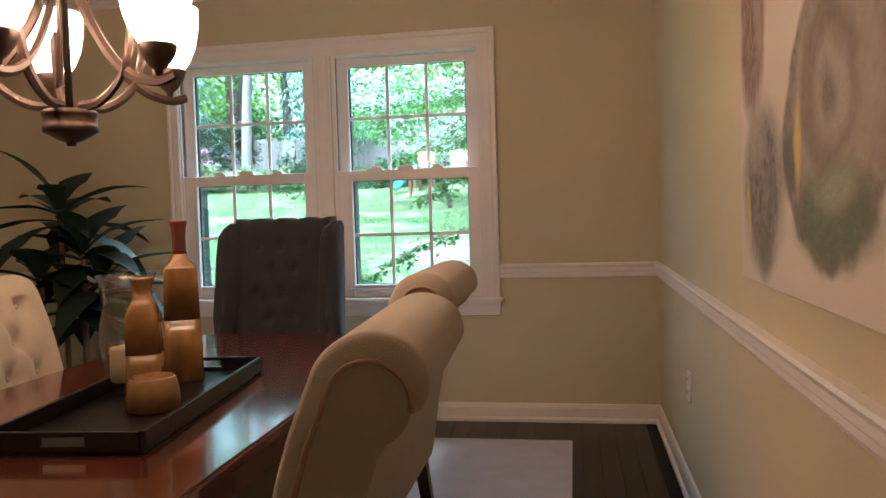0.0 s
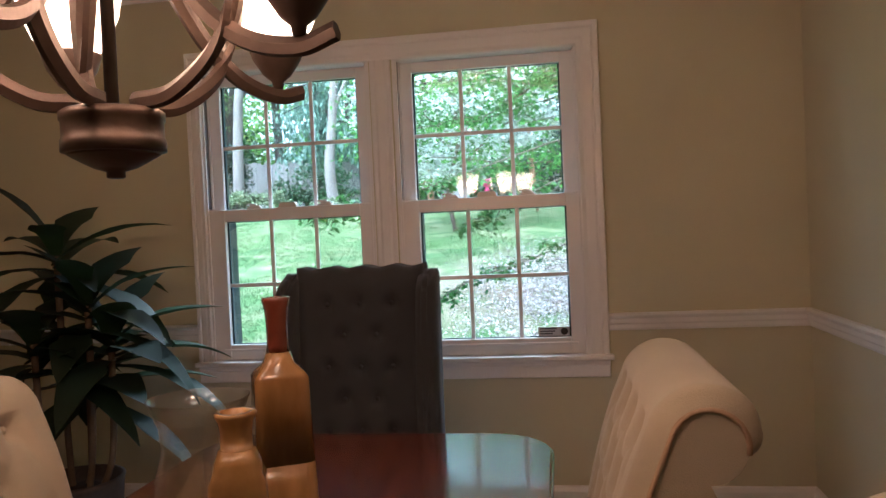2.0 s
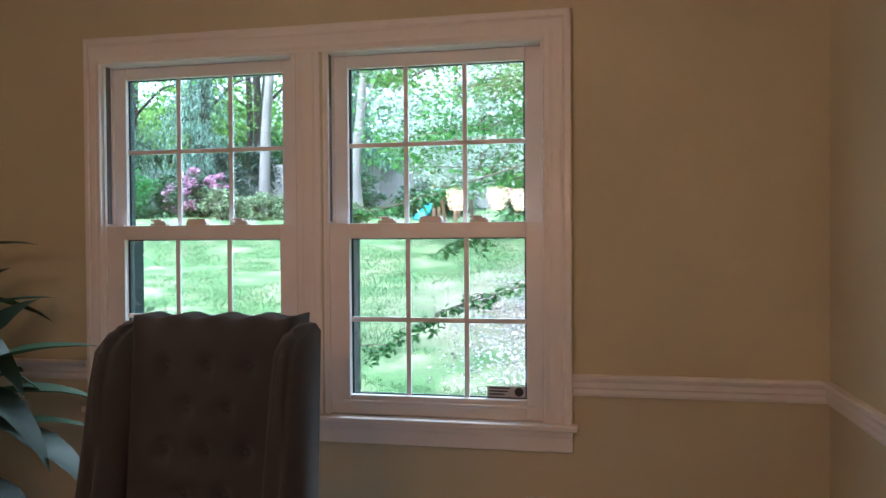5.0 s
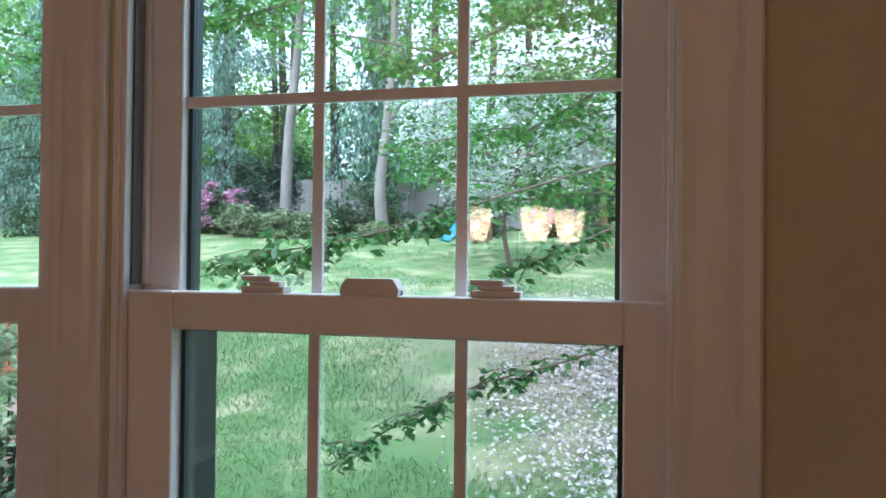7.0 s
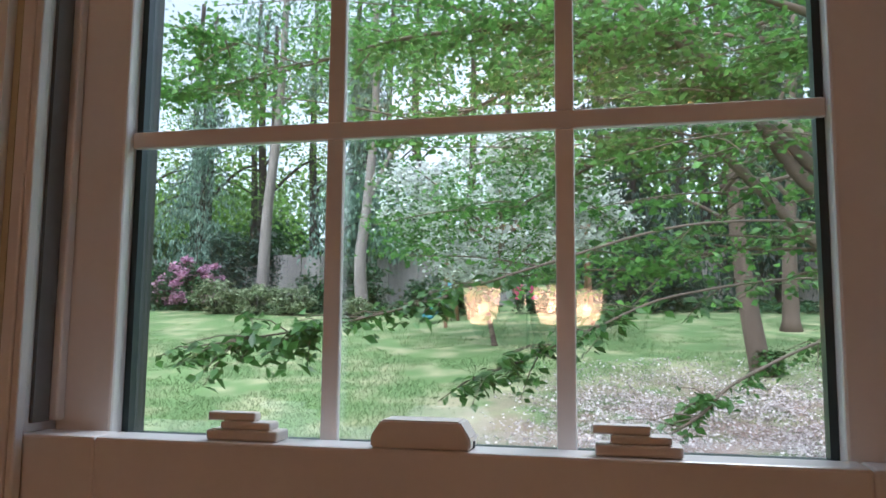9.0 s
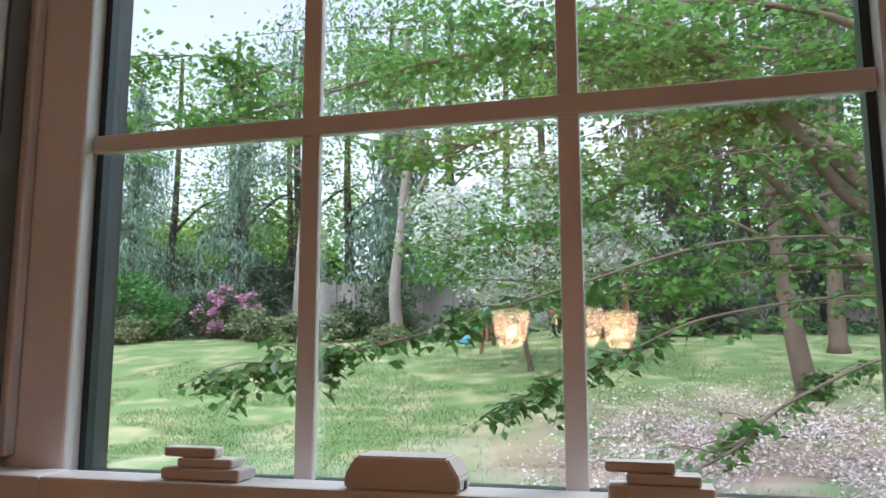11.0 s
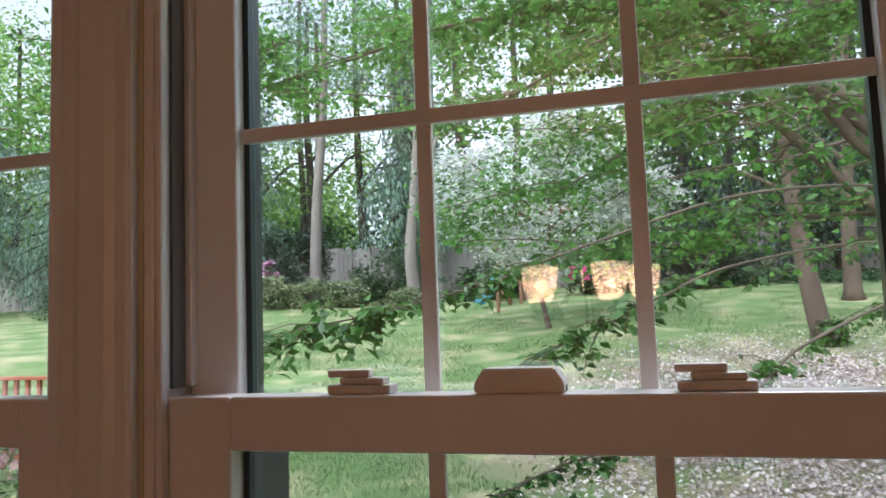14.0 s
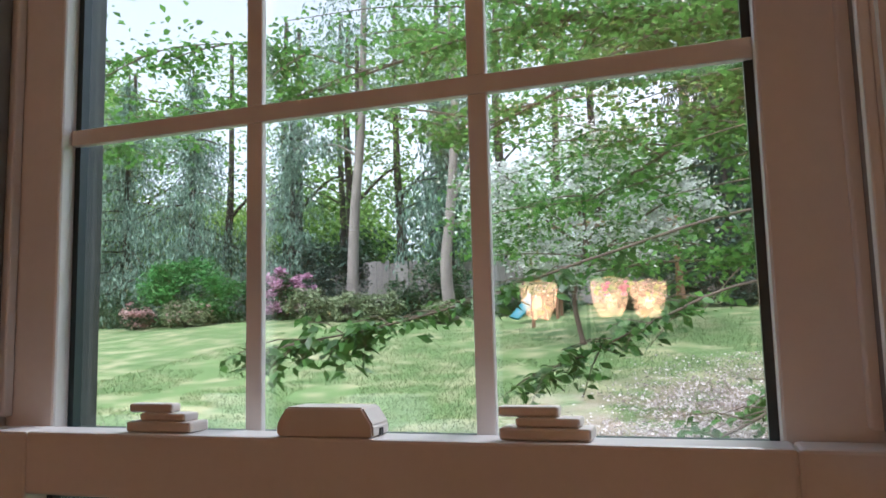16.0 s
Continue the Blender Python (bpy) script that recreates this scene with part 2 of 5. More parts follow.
def painting_material():
    """An abstract canvas: cream ground, grey and green rings, gold flecks."""
    m = bpy.data.materials.new("abstract_canvas")
    m.use_nodes = True
    nt = m.node_tree
    b = nt.nodes["Principled BSDF"]
    b.inputs["Roughness"].default_value = 0.7
    tex = nt.nodes.new("ShaderNodeTexCoord")
    warp = nt.nodes.new("ShaderNodeTexNoise")
    warp.inputs["Scale"].default_value, warp.inputs["Detail"].default_value = 6.0, 5
    nt.links.new(tex.outputs["Object"], warp.inputs["Vector"])
    mixv = nt.nodes.new("ShaderNodeMix")
    mixv.data_type = "RGBA"
    mixv.blend_type = "LINEAR_LIGHT"
    mixv.inputs["Factor"].default_value = 0.045
    nt.links.new(tex.outputs["Object"], mixv.inputs["A"])
    nt.links.new(warp.outputs["Color"], mixv.inputs["B"])
    color = None

    def disc(center, radii, rgb, prev, inner=0.75, outer=1.0, weight=1.0):
        mp = nt.nodes.new("ShaderNodeMapping")
        mp.vector_type = "TEXTURE"
        mp.inputs["Location"].default_value = center
        mp.inputs["Scale"].default_value = radii
        nt.links.new(mixv.outputs["Result"], mp.inputs["Vector"])
        ln = nt.nodes.new("ShaderNodeVectorMath")
        ln.operation = "LENGTH"
        nt.links.new(mp.outputs[0], ln.inputs[0])
        r = nt.nodes.new("ShaderNodeMapRange")
        r.inputs["From Min"].default_value, r.inputs["From Max"].default_value = outer, inner
        r.inputs["To Max"].default_value = weight
        nt.links.new(ln.outputs["Value"], r.inputs["Value"])
        streak = nt.nodes.new("ShaderNodeTexNoise")
        streak.inputs["Scale"].default_value, streak.inputs["Detail"].default_value = 9, 6
        nt.links.new(mp.outputs[0], streak.inputs["Vector"])
        mu = nt.nodes.new("ShaderNodeMath")
        mu.operation = "MULTIPLY"
        nt.links.new(r.outputs[0], mu.inputs[0])
        sr = nt.nodes.new("ShaderNodeMapRange")
        sr.inputs["From Min"].default_value, sr.inputs["From Max"].default_value = 0.25, 0.65
        sr.inputs["To Min"].default_value = 0.62
        nt.links.new(streak.outputs["Fac"], sr.inputs["Value"])
        nt.links.new(sr.outputs[0], mu.inputs[1])
        x = nt.nodes.new("ShaderNodeMix")
        x.data_type = "RGBA"
        nt.links.new(mu.outputs[0], x.inputs["Factor"])
        if prev is None:
            x.inputs["A"].default_value = (0.60, 0.55, 0.50, 1)
        else:
            nt.links.new(prev, x.inputs["A"])
        x.inputs["B"].default_value = (*rgb, 1)
        return x.outputs["Result"]

    # y runs along the wall, z up, from the canvas's middle
    color = disc((0, 0.55, 0.10), (1, 0.13, 0.26), (0.17, 0.10, 0.085), color, 0.7)
    color = disc((0, 0.50, 0.07), (1, 0.05, 0.16), (0.40, 0.33, 0.28), color, 0.4, 1.0, 0.7)
    color = disc((0, 0.05, -0.20), (1, 0.27, 0.245), (0.17, 0.145, 0.12), color, 0.93)
    color = disc((0, 0.04, -0.17), (1, 0.235, 0.205), (0.36, 0.31, 0.26), color, 0.80, 1.0, 0.8)
    color = disc((0, 0.06, -0.14), (1, 0.15, 0.145), (0.19, 0.16, 0.135), color, 0.8)
    color = disc((0, 0.03, -0.15), (1, 0.10, 0.10), (0.42, 0.37, 0.32), color, 0.6, 1.0, 0.8)
    color = disc((0, 0.05, -0.15), (1, 0.045, 0.06), (0.16, 0.14, 0.13), color, 0.4)
    color = disc((0, 0.04, -0.35), (1, 0.24, 0.10), (0.11, 0.135, 0.085), color, 0.6)
    color = disc((0, 0.02, -0.31), (1, 0.12, 0.045), (0.33, 0.34, 0.27), color, 0.4, 1.0, 0.8)
    color = disc((0, 0.48, -0.29), (1, 0.20, 0.20), (0.12, 0.11, 0.115), color, 0.6)
    color = disc((0, 0.52, -0.20), (1, 0.10, 0.07), (0.36, 0.32, 0.29), color, 0.5, 1.0, 0.8)
    color = disc((0, 0.45, -0.42), (1, 0.07, 0.08), (0.15, 0.17, 0.12), color, 0.4)
    color = disc((0, 0.27, -0.24), (1, 0.07, 0.09), (0.11, 0.11, 0.12), color, 0.4)
    color = disc((0, 0.215, -0.22), (1, 0.030, 0.11), (0.60, 0.47, 0.12), color, 0.4)
    color = disc((0, 0.60, -0.33), (1, 0.028, 0.11), (0.56, 0.44, 0.13), color, 0.4)
    color = disc((0, -0.38, -0.12), (1, 0.16, 0.26), (0.24, 0.19, 0.16), color, 0.85)
    color = disc((0, -0.40, -0.12), (1, 0.10, 0.17), (0.45, 0.39, 0.34), color, 0.5)
    nt.links.new(color, b.inputs["Base Color"])
    return m


CANVAS = painting_material()


# ---- building blocks ----
def link_mesh(name, bm, mat, parent=None, label="", smooth=False):
    me = bpy.data.meshes.new(name)
    bmesh.ops.recalc_face_normals(bm, faces=bm.faces)
    bm.to_mesh(me)
    bm.free()
    if smooth:
        for p in me.polygons:
            p.use_smooth = True
    me.materials.append(mat)
    ob = new(name, me)
    if parent is not None:
        ob.parent = parent
    if label:
        ob["label"] = label
    return ob


def part(name, bm, mat, parent, label="", smooth=False):
    return link_mesh(name, bm, mat, parent, label, smooth)


def empty(name, at, label, category, group="", kind="", turn=0.0):
    ob = new(name)
    ob.matrix_world = pose(*at, 0, 0, turn)
    return tagged(ob, label, category, group, kind)


def box(x0, x1, y0, y1, z0, z1, bevel=0.0, bm=None, segments=2):
    own = bmesh.new()
    bmesh.ops.create_cube(own, size=1.0)
    for v in own.verts:
        v.co = Vector(((x0 + x1) / 2 + v.co.x * (x1 - x0), (y0 + y1) / 2 + v.co.y * (y1 - y0), (z0 + z1) / 2 + v.co.z * (z1 - z0)))
    if bevel:
        bmesh.ops.bevel(own, geom=own.edges[:], offset=bevel, segments=segments, affect="EDGES", profile=0.5)
    return join(bm, own)


def join(bm, own):
    if bm is None:
        return own
    me = bpy.data.meshes.new("piece")
    own.to_mesh(me)
    own.free()
    bm.from_mesh(me)
    bpy.data.meshes.remove(me)
    return bm


def lathe(profile, steps=32, at=(0, 0, 0), closed=True, bm=None):
    """A turned body from (radius, height) pairs."""
    own = bmesh.new()
    rings = []
    for r, z in profile:
        rings.append([own.verts.new((at[0] + r * math.cos(2 * math.pi * i / steps), at[1] + r * math.sin(2 * math.pi * i / steps), at[2] + z)) for i in range(steps)])
    for a, c in zip(rings, rings[1:]):
        for i in range(steps):
            own.faces.new((a[i], a[(i + 1) % steps], c[(i + 1) % steps], c[i]))
    if closed:
        own.faces.new(rings[0][::-1])
        own.faces.new(rings[-1])
    return join(bm, own)


def sweep(points, radii, steps=8, bm=None, flat=1.0):
    """A tube through the points; radii one for each, or one for all."""
    own = bmesh.new()
    pts = [Vector(p) for p in points]
    radii = radii if hasattr(radii, "__len__") else [radii] * len(pts)
    rings = []
    ref = Vector((0.3, 0.2, 1)).normalized()
    for i, p in enumerate(pts):
        t = (pts[min(i + 1, len(pts) - 1)] - pts[max(i - 1, 0)]).normalized()
        s = t.cross(ref)
        s = s.normalized() if s.length > 1e-4 else t.orthogonal().normalized()
        u = s.cross(t).normalized()
        rings.append([own.verts.new(p + radii[i] * (s * math.cos(2 * math.pi * k / steps) + flat * u * math.sin(2 * math.pi * k / steps))) for k in range(steps)])
    for a, c in zip(rings, rings[1:]):
        for k in range(steps):
            own.faces.new((a[k], a[(k + 1) % steps], c[(k + 1) % steps], c[k]))
    own.faces.new(rings[0][::-1])
    own.faces.new(rings[-1])
    return join(bm, own)


def curve_points(points, n=12):
    """A smooth line through a few points."""
    p = [Vector(q) for q in points]
    p = [p[0] * 2 - p[1]] + p + [p[-1] * 2 - p[-2]]
    out = []
    for i in range(1, len(p) - 2):
        for k in range(n):
            t = k / n
            out.append(0.5 * ((2 * p[i]) + (p[i + 1] - p[i - 1]) * t + (2 * p[i - 1] - 5 * p[i] + 4 * p[i + 1] - p[i + 2]) * t * t + (3 * p[i] - p[i - 1] - 3 * p[i + 1] + p[i + 2]) * t ** 3))
    out.append(p[-2])
    return out


def leaves(name, centers, size, mat, parent=None, rng=None, droop=0.3, width=0.5, spread=0.35, down=None):
    """Many small folded leaves as one mesh: four-sided blades with a crease, turned at random."""
    rng = rng or np.random.default_rng(1)
    c = np.asarray(centers, float)
    n = len(c)
    yaw = rng.uniform(0, 2 * np.pi, n)
    pitch = rng.normal(-droop, spread, n)
    roll = rng.normal(0, 0.7, n)
    length = size * rng.uniform(0.6, 1.35, n)
    fwd = np.stack([np.cos(yaw) * np.cos(pitch), np.sin(yaw) * np.cos(pitch), np.sin(pitch)], 1)
    if down is not None:
        fwd = fwd * (1 - down) + np.array([0, 0, -1.0]) * down
        fwd /= np.linalg.norm(fwd, axis=1, keepdims=True)
    side = np.stack([-np.sin(yaw), np.cos(yaw), np.zeros(n)], 1)
    up = np.cross(fwd, side)
    sd = side * np.cos(roll)[:, None] + up * np.sin(roll)[:, None]
    nr = np.cross(fwd, sd)
    L, Wd = length[:, None], (length * width)[:, None]
    v = np.empty((n, 4, 3))
    v[:, 0] = c
    v[:, 1] = c + fwd * L * 0.5 + sd * Wd * 0.5 + nr * Wd * 0.12
    v[:, 2] = c + fwd * L - nr * L * 0.08
    v[:, 3] = c + fwd * L * 0.5 - sd * Wd * 0.5 + nr * Wd * 0.12
    me = bpy.data.meshes.new(name)
    me.vertices.add(4 * n)
    me.vertices.foreach_set("co", v.reshape(-1))
    me.loops.add(6 * n)
    base = (np.arange(n) * 4)[:, None]
    idx = (base + np.array([0, 1, 2, 0, 2, 3])[None, :]).reshape(-1)
    me.loops.foreach_set("vertex_index", idx.astype(np.int32))
    me.polygons.add(2 * n)
    me.polygons.foreach_set("loop_start", (np.arange(2 * n) * 3).astype(np.int32))
    me.polygons.foreach_set("loop_total", np.full(2 * n, 3, np.int32))
    me.update(calc_edges=True)
    me.materials.append(mat)
    ob = new(name, me)
    if parent is not None:
        ob.parent = parent
    return ob


def ground_z(x, y):
    """Height of the lawn, which rises away from the house."""
    z = -0.45 + 0.133 * np.clip(np.asarray(y, float) - 2.0, 0, 18.0) + 0.09 * np.clip(np.asarray(y, float) - 20.0, 0, 7) + 0.02 * np.clip(np.asarray(y, float) - 27, 0, 200)
    return z + 0.05 * np.sin(np.asarray(x, float) * 0.45 + 0.6) * np.clip(np.asarray(y, float) / 12, 0, 1)


# ---- the room ----
X0, X1, Y0, Y1, TOP = -2.15, 1.725, -5.2, 0.0, 2.44
WALL = 0.15
AXIS = -0.0525            # the line about which the two windows mirror
OPEN = (0.0, 0.815)       # opening of one window, and its mirror image
SILL, HEAD = 0.665, 2.012


def mirrored(a, b):
    return 2 * AXIS - b, 2 * AXIS - a


def structure(name, bm, mat, label, category, smooth=False):
    return tagged(link_mesh(name, bm, mat, smooth=smooth), label, category, kind="structure")


LO = mirrored(*OPEN)
bm = box(X0 - WALL, LO[0], 0, WALL, -0.6, TOP + 0.1)
box(OPEN[1], X1 + WALL, 0, WALL, -0.6, TOP + 0.1, bm=bm)
box(LO[1], OPEN[0], 0, WALL, SILL - 0.03, HEAD, bm=bm)
box(LO[0], OPEN[1], 0, WALL, -0.6, SILL - 0.03, bm=bm)
box(LO[0], OPEN[1], 0, WALL, HEAD, TOP + 0.1, bm=bm)
structure("wall_north", bm, PAINT, "tan painted wall with two white double-hung windows", "wall")
structure("wall_east", box(X1, X1 + WALL, Y0 - WALL, 0, -0.1, TOP + 0.1), PAINT, "tan painted dining room side wall", "wall")
structure("wall_west", box(X0 - WALL, X0, Y0 - WALL, 0, -0.1, TOP + 0.1), PAINT, "tan painted dining room side wall", "wall")
structure("wall_south", box(X0, X1, Y0 - WALL, Y0, -0.1, TOP + 0.1), PAINT, "tan painted dining room back wall", "wall")
structure("ceiling", box(X0, X1, Y0, 0, TOP, TOP + 0.1), CEILING, "off-white painted flat ceiling", "ceiling")
floor = structure("floor", box(X0, X1, Y0, 0, -0.1, -0.006), GAP, "dark stained narrow plank wood floor", "floor")


def moulding(name, runs, label, category, mat=TRIM):
    """Trim along the walls: each run is (profile of depth and height, wall)."""
    own = bmesh.new()
    for prof, wall in runs:
        if wall == "n":
            spans, dirn = [(X0, X1)], (0, -1)
        else:
            spans, dirn = [(Y0, 0)], ((-1, 0) if wall == "e" else (1, 0))
        for a, b in spans:
            ends = []
            for s, end in ((a, 0), (b, 1)):
                ring = []
                for d, z in prof:
                    inset = d
                    if wall == "n":
                        x = s + (inset if end == 0 else -inset)
                        ring.append(own.verts.new((x, -d, z)))
                    else:
                        y = s + (inset if end == 0 else -inset)
                        ring.append(own.verts.new(((X1 - d) if wall == "e" else (X0 + d), y, z)))
                ends.append(ring)
            n = len(prof)
            for k in range(n):
                own.faces.new((ends[0][k], ends[0][(k + 1) % n], ends[1][(k + 1) % n], ends[1][k]))
            own.faces.new(ends[0])
            own.faces.new(ends[1][::-1])
    return tagged(link_mesh(name, own, mat), label, category, kind="structure")


BASEP = [(0.0005, 0.0), (0.028, 0.0), (0.028, 0.016), (0.016, 0.026), (0.016, 0.075), (0.010, 0.092), (0.0005, 0.098)]
CROWNP = [(0.0005, 2.355), (0.010, 2.355), (0.014, 2.368), (0.036, 2.388), (0.050, 2.412), (0.066, 2.420), (0.068, 2.4395), (0.0005, 2.4395)]
RAILP = [(0.0005, 0.772), (0.010, 0.772), (0.013, 0.782), (0.013, 0.797), (0.019, 0.803), (0.019, 0.822), (0.026, 0.828), (0.030, 0.838), (0.026, 0.846), (0.0005, 0.847)]
moulding("baseboard", [(BASEP, w) for w in "new"], "white painted profiled baseboard", "baseboard")
moulding("crown_moulding", [(CROWNP, w) for w in "new"], "white painted crown moulding under the ceiling", "trim")


def rail_run(x0, x1):
    own = bmesh.new()
    a = [own.verts.new((x0, -d, z)) for d, z in RAILP]
    c = [own.verts.new((x1, -d, z)) for d, z in RAILP]
    n = len(RAILP)
    for k in range(n):
        own.faces.new((a[k], a[(k + 1) % n], c[(k + 1) % n], c[k]))
    own.faces.new(a)
    own.faces.new(c[::-1])
    return own


CAS_R, CAS_L = 0.902, 2 * AXIS - 0.865
structure("chair_rail_1", rail_run(CAS_R, X1 - 0.0005), TRIM, "white painted chair rail with rounded edges", "trim")
structure("chair_rail_2", rail_run(X0 + 0.0005, CAS_L), TRIM, "white painted chair rail with rounded edges", "trim")
moulding("chair_rail_3", [(RAILP, "e")], "white painted chair rail on the side wall", "trim")


# ---- windows ----
def window(name, x0, x1, label, flip=False):
    """A double-hung window in its opening: frame, two sashes with grilles, panes, tracks and locks."""
    w = empty(name, ((x0 + x1) / 2, 0, SILL), label, "window", kind="structure")
    inv = w.matrix_world.inverted()

    def add(nm, bm, mat, parent=None, lab="", smooth=False):
        bm.transform(inv)
        return part(nm, bm, mat, parent or w, lab, smooth)

    f = 0.013
    bm = box(x0, x0 + f, 0.0, WALL, SILL, HEAD, 0.002)
    box(x1 - f, x1, 0.0, WALL, SILL, HEAD, 0.002, bm)
    box(x0 + f, x1 - f, 0.0, WALL, HEAD - f, HEAD, 0.002, bm)
    box(x0 + f, x1 - f, 0.0, WALL + 0.03, SILL - 0.03, SILL + 0.006, 0.002, bm)
    frame_ob = add("window_frame", bm, VINYL)
    # parting ribs and dark balance tracks beside the upper sash
    for s in (0, 1):
        xa = x0 + f if s == 0 else x1 - f
        d = 1 if s == 0 else -1
        add("jamb_track", box(min(xa, xa + d * 0.004), max(xa, xa + d * 0.004), 0.028, 0.050, 1.382, HEAD - f, 0), CHANNEL, frame_ob, "dark grey sash track")
        add("parting_rib", box(min(xa, xa + d * 0.012), max(xa, xa + d * 0.012), 0.051, 0.062, 1.382, HEAD - f, 0.002), VINYL, frame_ob)
        add("inner_stop", box(min(xa, xa + d * 0.008), max(xa, xa + d * 0.008), 0.002, 0.0135, SILL + 0.006, HEAD - f, 0.002), VINYL, frame_ob)
    a, b = x0 + f, x1 - f
    gl, gr = x0 + 0.076, x1 - 0.079          # glass edges, upper
    # upper sash
    up = empty_part("upper_sash", w)
    zb, zt, yb, yf = 1.338, HEAD - f - 0.002, 0.098, 0.062
    bm = box(a + 0.0006, gl, yf + 0.0006, yb, zb, zt, 0.003)
    box(gr, b - 0.0006, yf, yb, zb, zt, 0.003, bm)
    box(gl, gr, yf, yb, 1.951, zt, 0.003, bm)
    box(gl, gr, yf, yb, zb, 1.366, 0.003, bm)
    add("sash_frame", bm, VINYL, up)
    sash_inside(add, up, gl, gr, 1.366, 1.951, 0.080, 1.665)
    # lower sash
    lo = empty_part("lower_sash", w)
    gl2, gr2 = x0 + 0.094, x1 - 0.073
    zb, zt, yb, yf = SILL + 0.008, 1.374, 0.060, 0.015
    bm = box(a + 0.0008, gl2, yf, yb - 0.006, zb, zt, 0.003)
    box(gr2, b - 0.0008, yf, yb - 0.006, zb, zt, 0.003, bm)
    box(gl2, gr2, yf, yb - 0.006, 1.318, zt, 0.003, bm)
    box(gl2, gr2, yf, yb - 0.006, zb, 0.744, 0.003, bm)
    add("sash_frame", bm, VINYL, lo)
    add("lift_rail", box(gl2 - 0.03, gr2 + 0.03, yf - 0.010, yf - 0.0005, 0.716, 0.726, 0.003), VINYL, lo)
    sash_inside(add, lo, gl2, gr2, 0.744, 1.318, 0.040, 1.020)
    # dark outer frame with the insect screen before the lower sash, narrower before the upper one
    sc = empty_part("outer_screen", w)
    bm = box(a + 0.0008, gl2 - 0.001, 0.0615, 0.146, SILL + 0.008, 1.336, 0.002)
    box(gr2 + 0.001, b - 0.0008, 0.0615, 0.146, SILL + 0.008, 1.336, 0.002, bm)
    box(a + 0.0008, gl - 0.001, 0.0985, 0.122, 1.3375, HEAD - f - 0.002, 0.002, bm)
    box(gr + 0.001, b - 0.0008, 0.0985, 0.122, 1.3375, HEAD - f - 0.002, 0.002, bm)
    add("screen_frame", bm, OUTERFRAME, sc, "dark green outer window frame")
    m = add("screen_mesh", box(gl2 - 0.0009, gr2 + 0.0009, 0.140, 0.1406, SILL + 0.009, 1.335), SCREEN, sc, "fine grey insect screen")
    m.visible_shadow = False
    return w


def empty_part(name, parent):
    """A part that only gathers its own pieces."""
    ob = new(name)
    ob.parent = parent
    return ob


def sash_inside(add, sash, gl, gr, z0, z1, y, zm):
    """Gasket, pane and flat grille bars of one sash."""
    g = 0.007
    bm = box(gl - 0.0005, gl + g, y + 0.001, y + 0.016, z0, z1)
    box(gr - g, gr + 0.0005, y + 0.001, y + 0.016, z0, z1, bm=bm)
    box(gl + g, gr - g, y + 0.001, y + 0.016, z0, z0 + g * 0.5, bm=bm)
    box(gl + g, gr - g, y + 0.001, y + 0.016, z1 - g * 0.5, z1, bm=bm)
    add("gasket", bm, GASKET, sash, "dark rubber glazing gasket")
    p = add("pane", box(gl + 0.001, gr - 0.001, y + 0.006, y + 0.010, z0 + 0.001, z1 - 0.001), PANE, sash, "clear window glass")
    p.visible_shadow = False
    mw = 0.0085
    bm = bmesh.new()
    for k in (1, 2):
        x = gl + (gr - gl) * k / 3
        box(x - mw, x + mw, y - 0.004, y + 0.004, z0, zm - mw, 0.0015, bm)
        box(x - mw, x + mw, y - 0.004, y + 0.004, zm + mw, z1, 0.0015, bm)
    box(gl, gr, y - 0.0045, y + 0.0045, zm - mw, zm + mw, 0.0015, bm)
    add("grille", bm, VINYL, sash, "flat white muntin bars")


window_1 = window("window_1", *OPEN, "white vinyl double-hung window with six-over-six grilles, closed")
window_2 = window("window_2", *LO, "white vinyl double-hung window with six-over-six grilles, closed")


def profile_strip(pts, along, mat, name, parent, label=""):
    """A straight strip of casing: profile points extruded between two ends."""
    own = bmesh.new()
    (a, b) = along
    ra = [own.verts.new(a(*p)) for p in pts]
    rb = [own.verts.new(b(*p)) for p in pts]
    n = len(pts)
    for k in range(n):
        own.faces.new((ra[k], ra[(k + 1) % n], rb[(k + 1) % n], rb[k]))
    own.faces.new(ra)
    own.faces.new(rb[::-1])
    return part(name, own, mat, parent, label)


# casing profile: u across from the opening's side outward, d how far it stands off the wall
CASP = [(0, 0.0005), (0, 0.012), (0.006, 0.014), (0.022, 0.013), (0.034, 0.016), (0.058, 0.018), (0.068, 0.017), (0.076, 0.024), (0.094, 0.026), (0.098, 0.022), (0.098, 0.0005)]
MIDP = [(0, 0.0005), (0, 0.012), (0.006, 0.014), (0.020, 0.013), (0.030, 0.017), (0.0625, 0.017), (0.0725, 0.013), (0.0865, 0.014), (0.0925, 0.012), (0.0925, 0.0005)]
casing = empty("window_casing", (AXIS, 0, SILL), "white painted profiled casing, stool and apron round both windows", "window trim", kind="structure")
cinv = -Vector((AXIS, 0, SILL))


def cv(x, y, z):
    return Vector((x, y, z)) + cinv


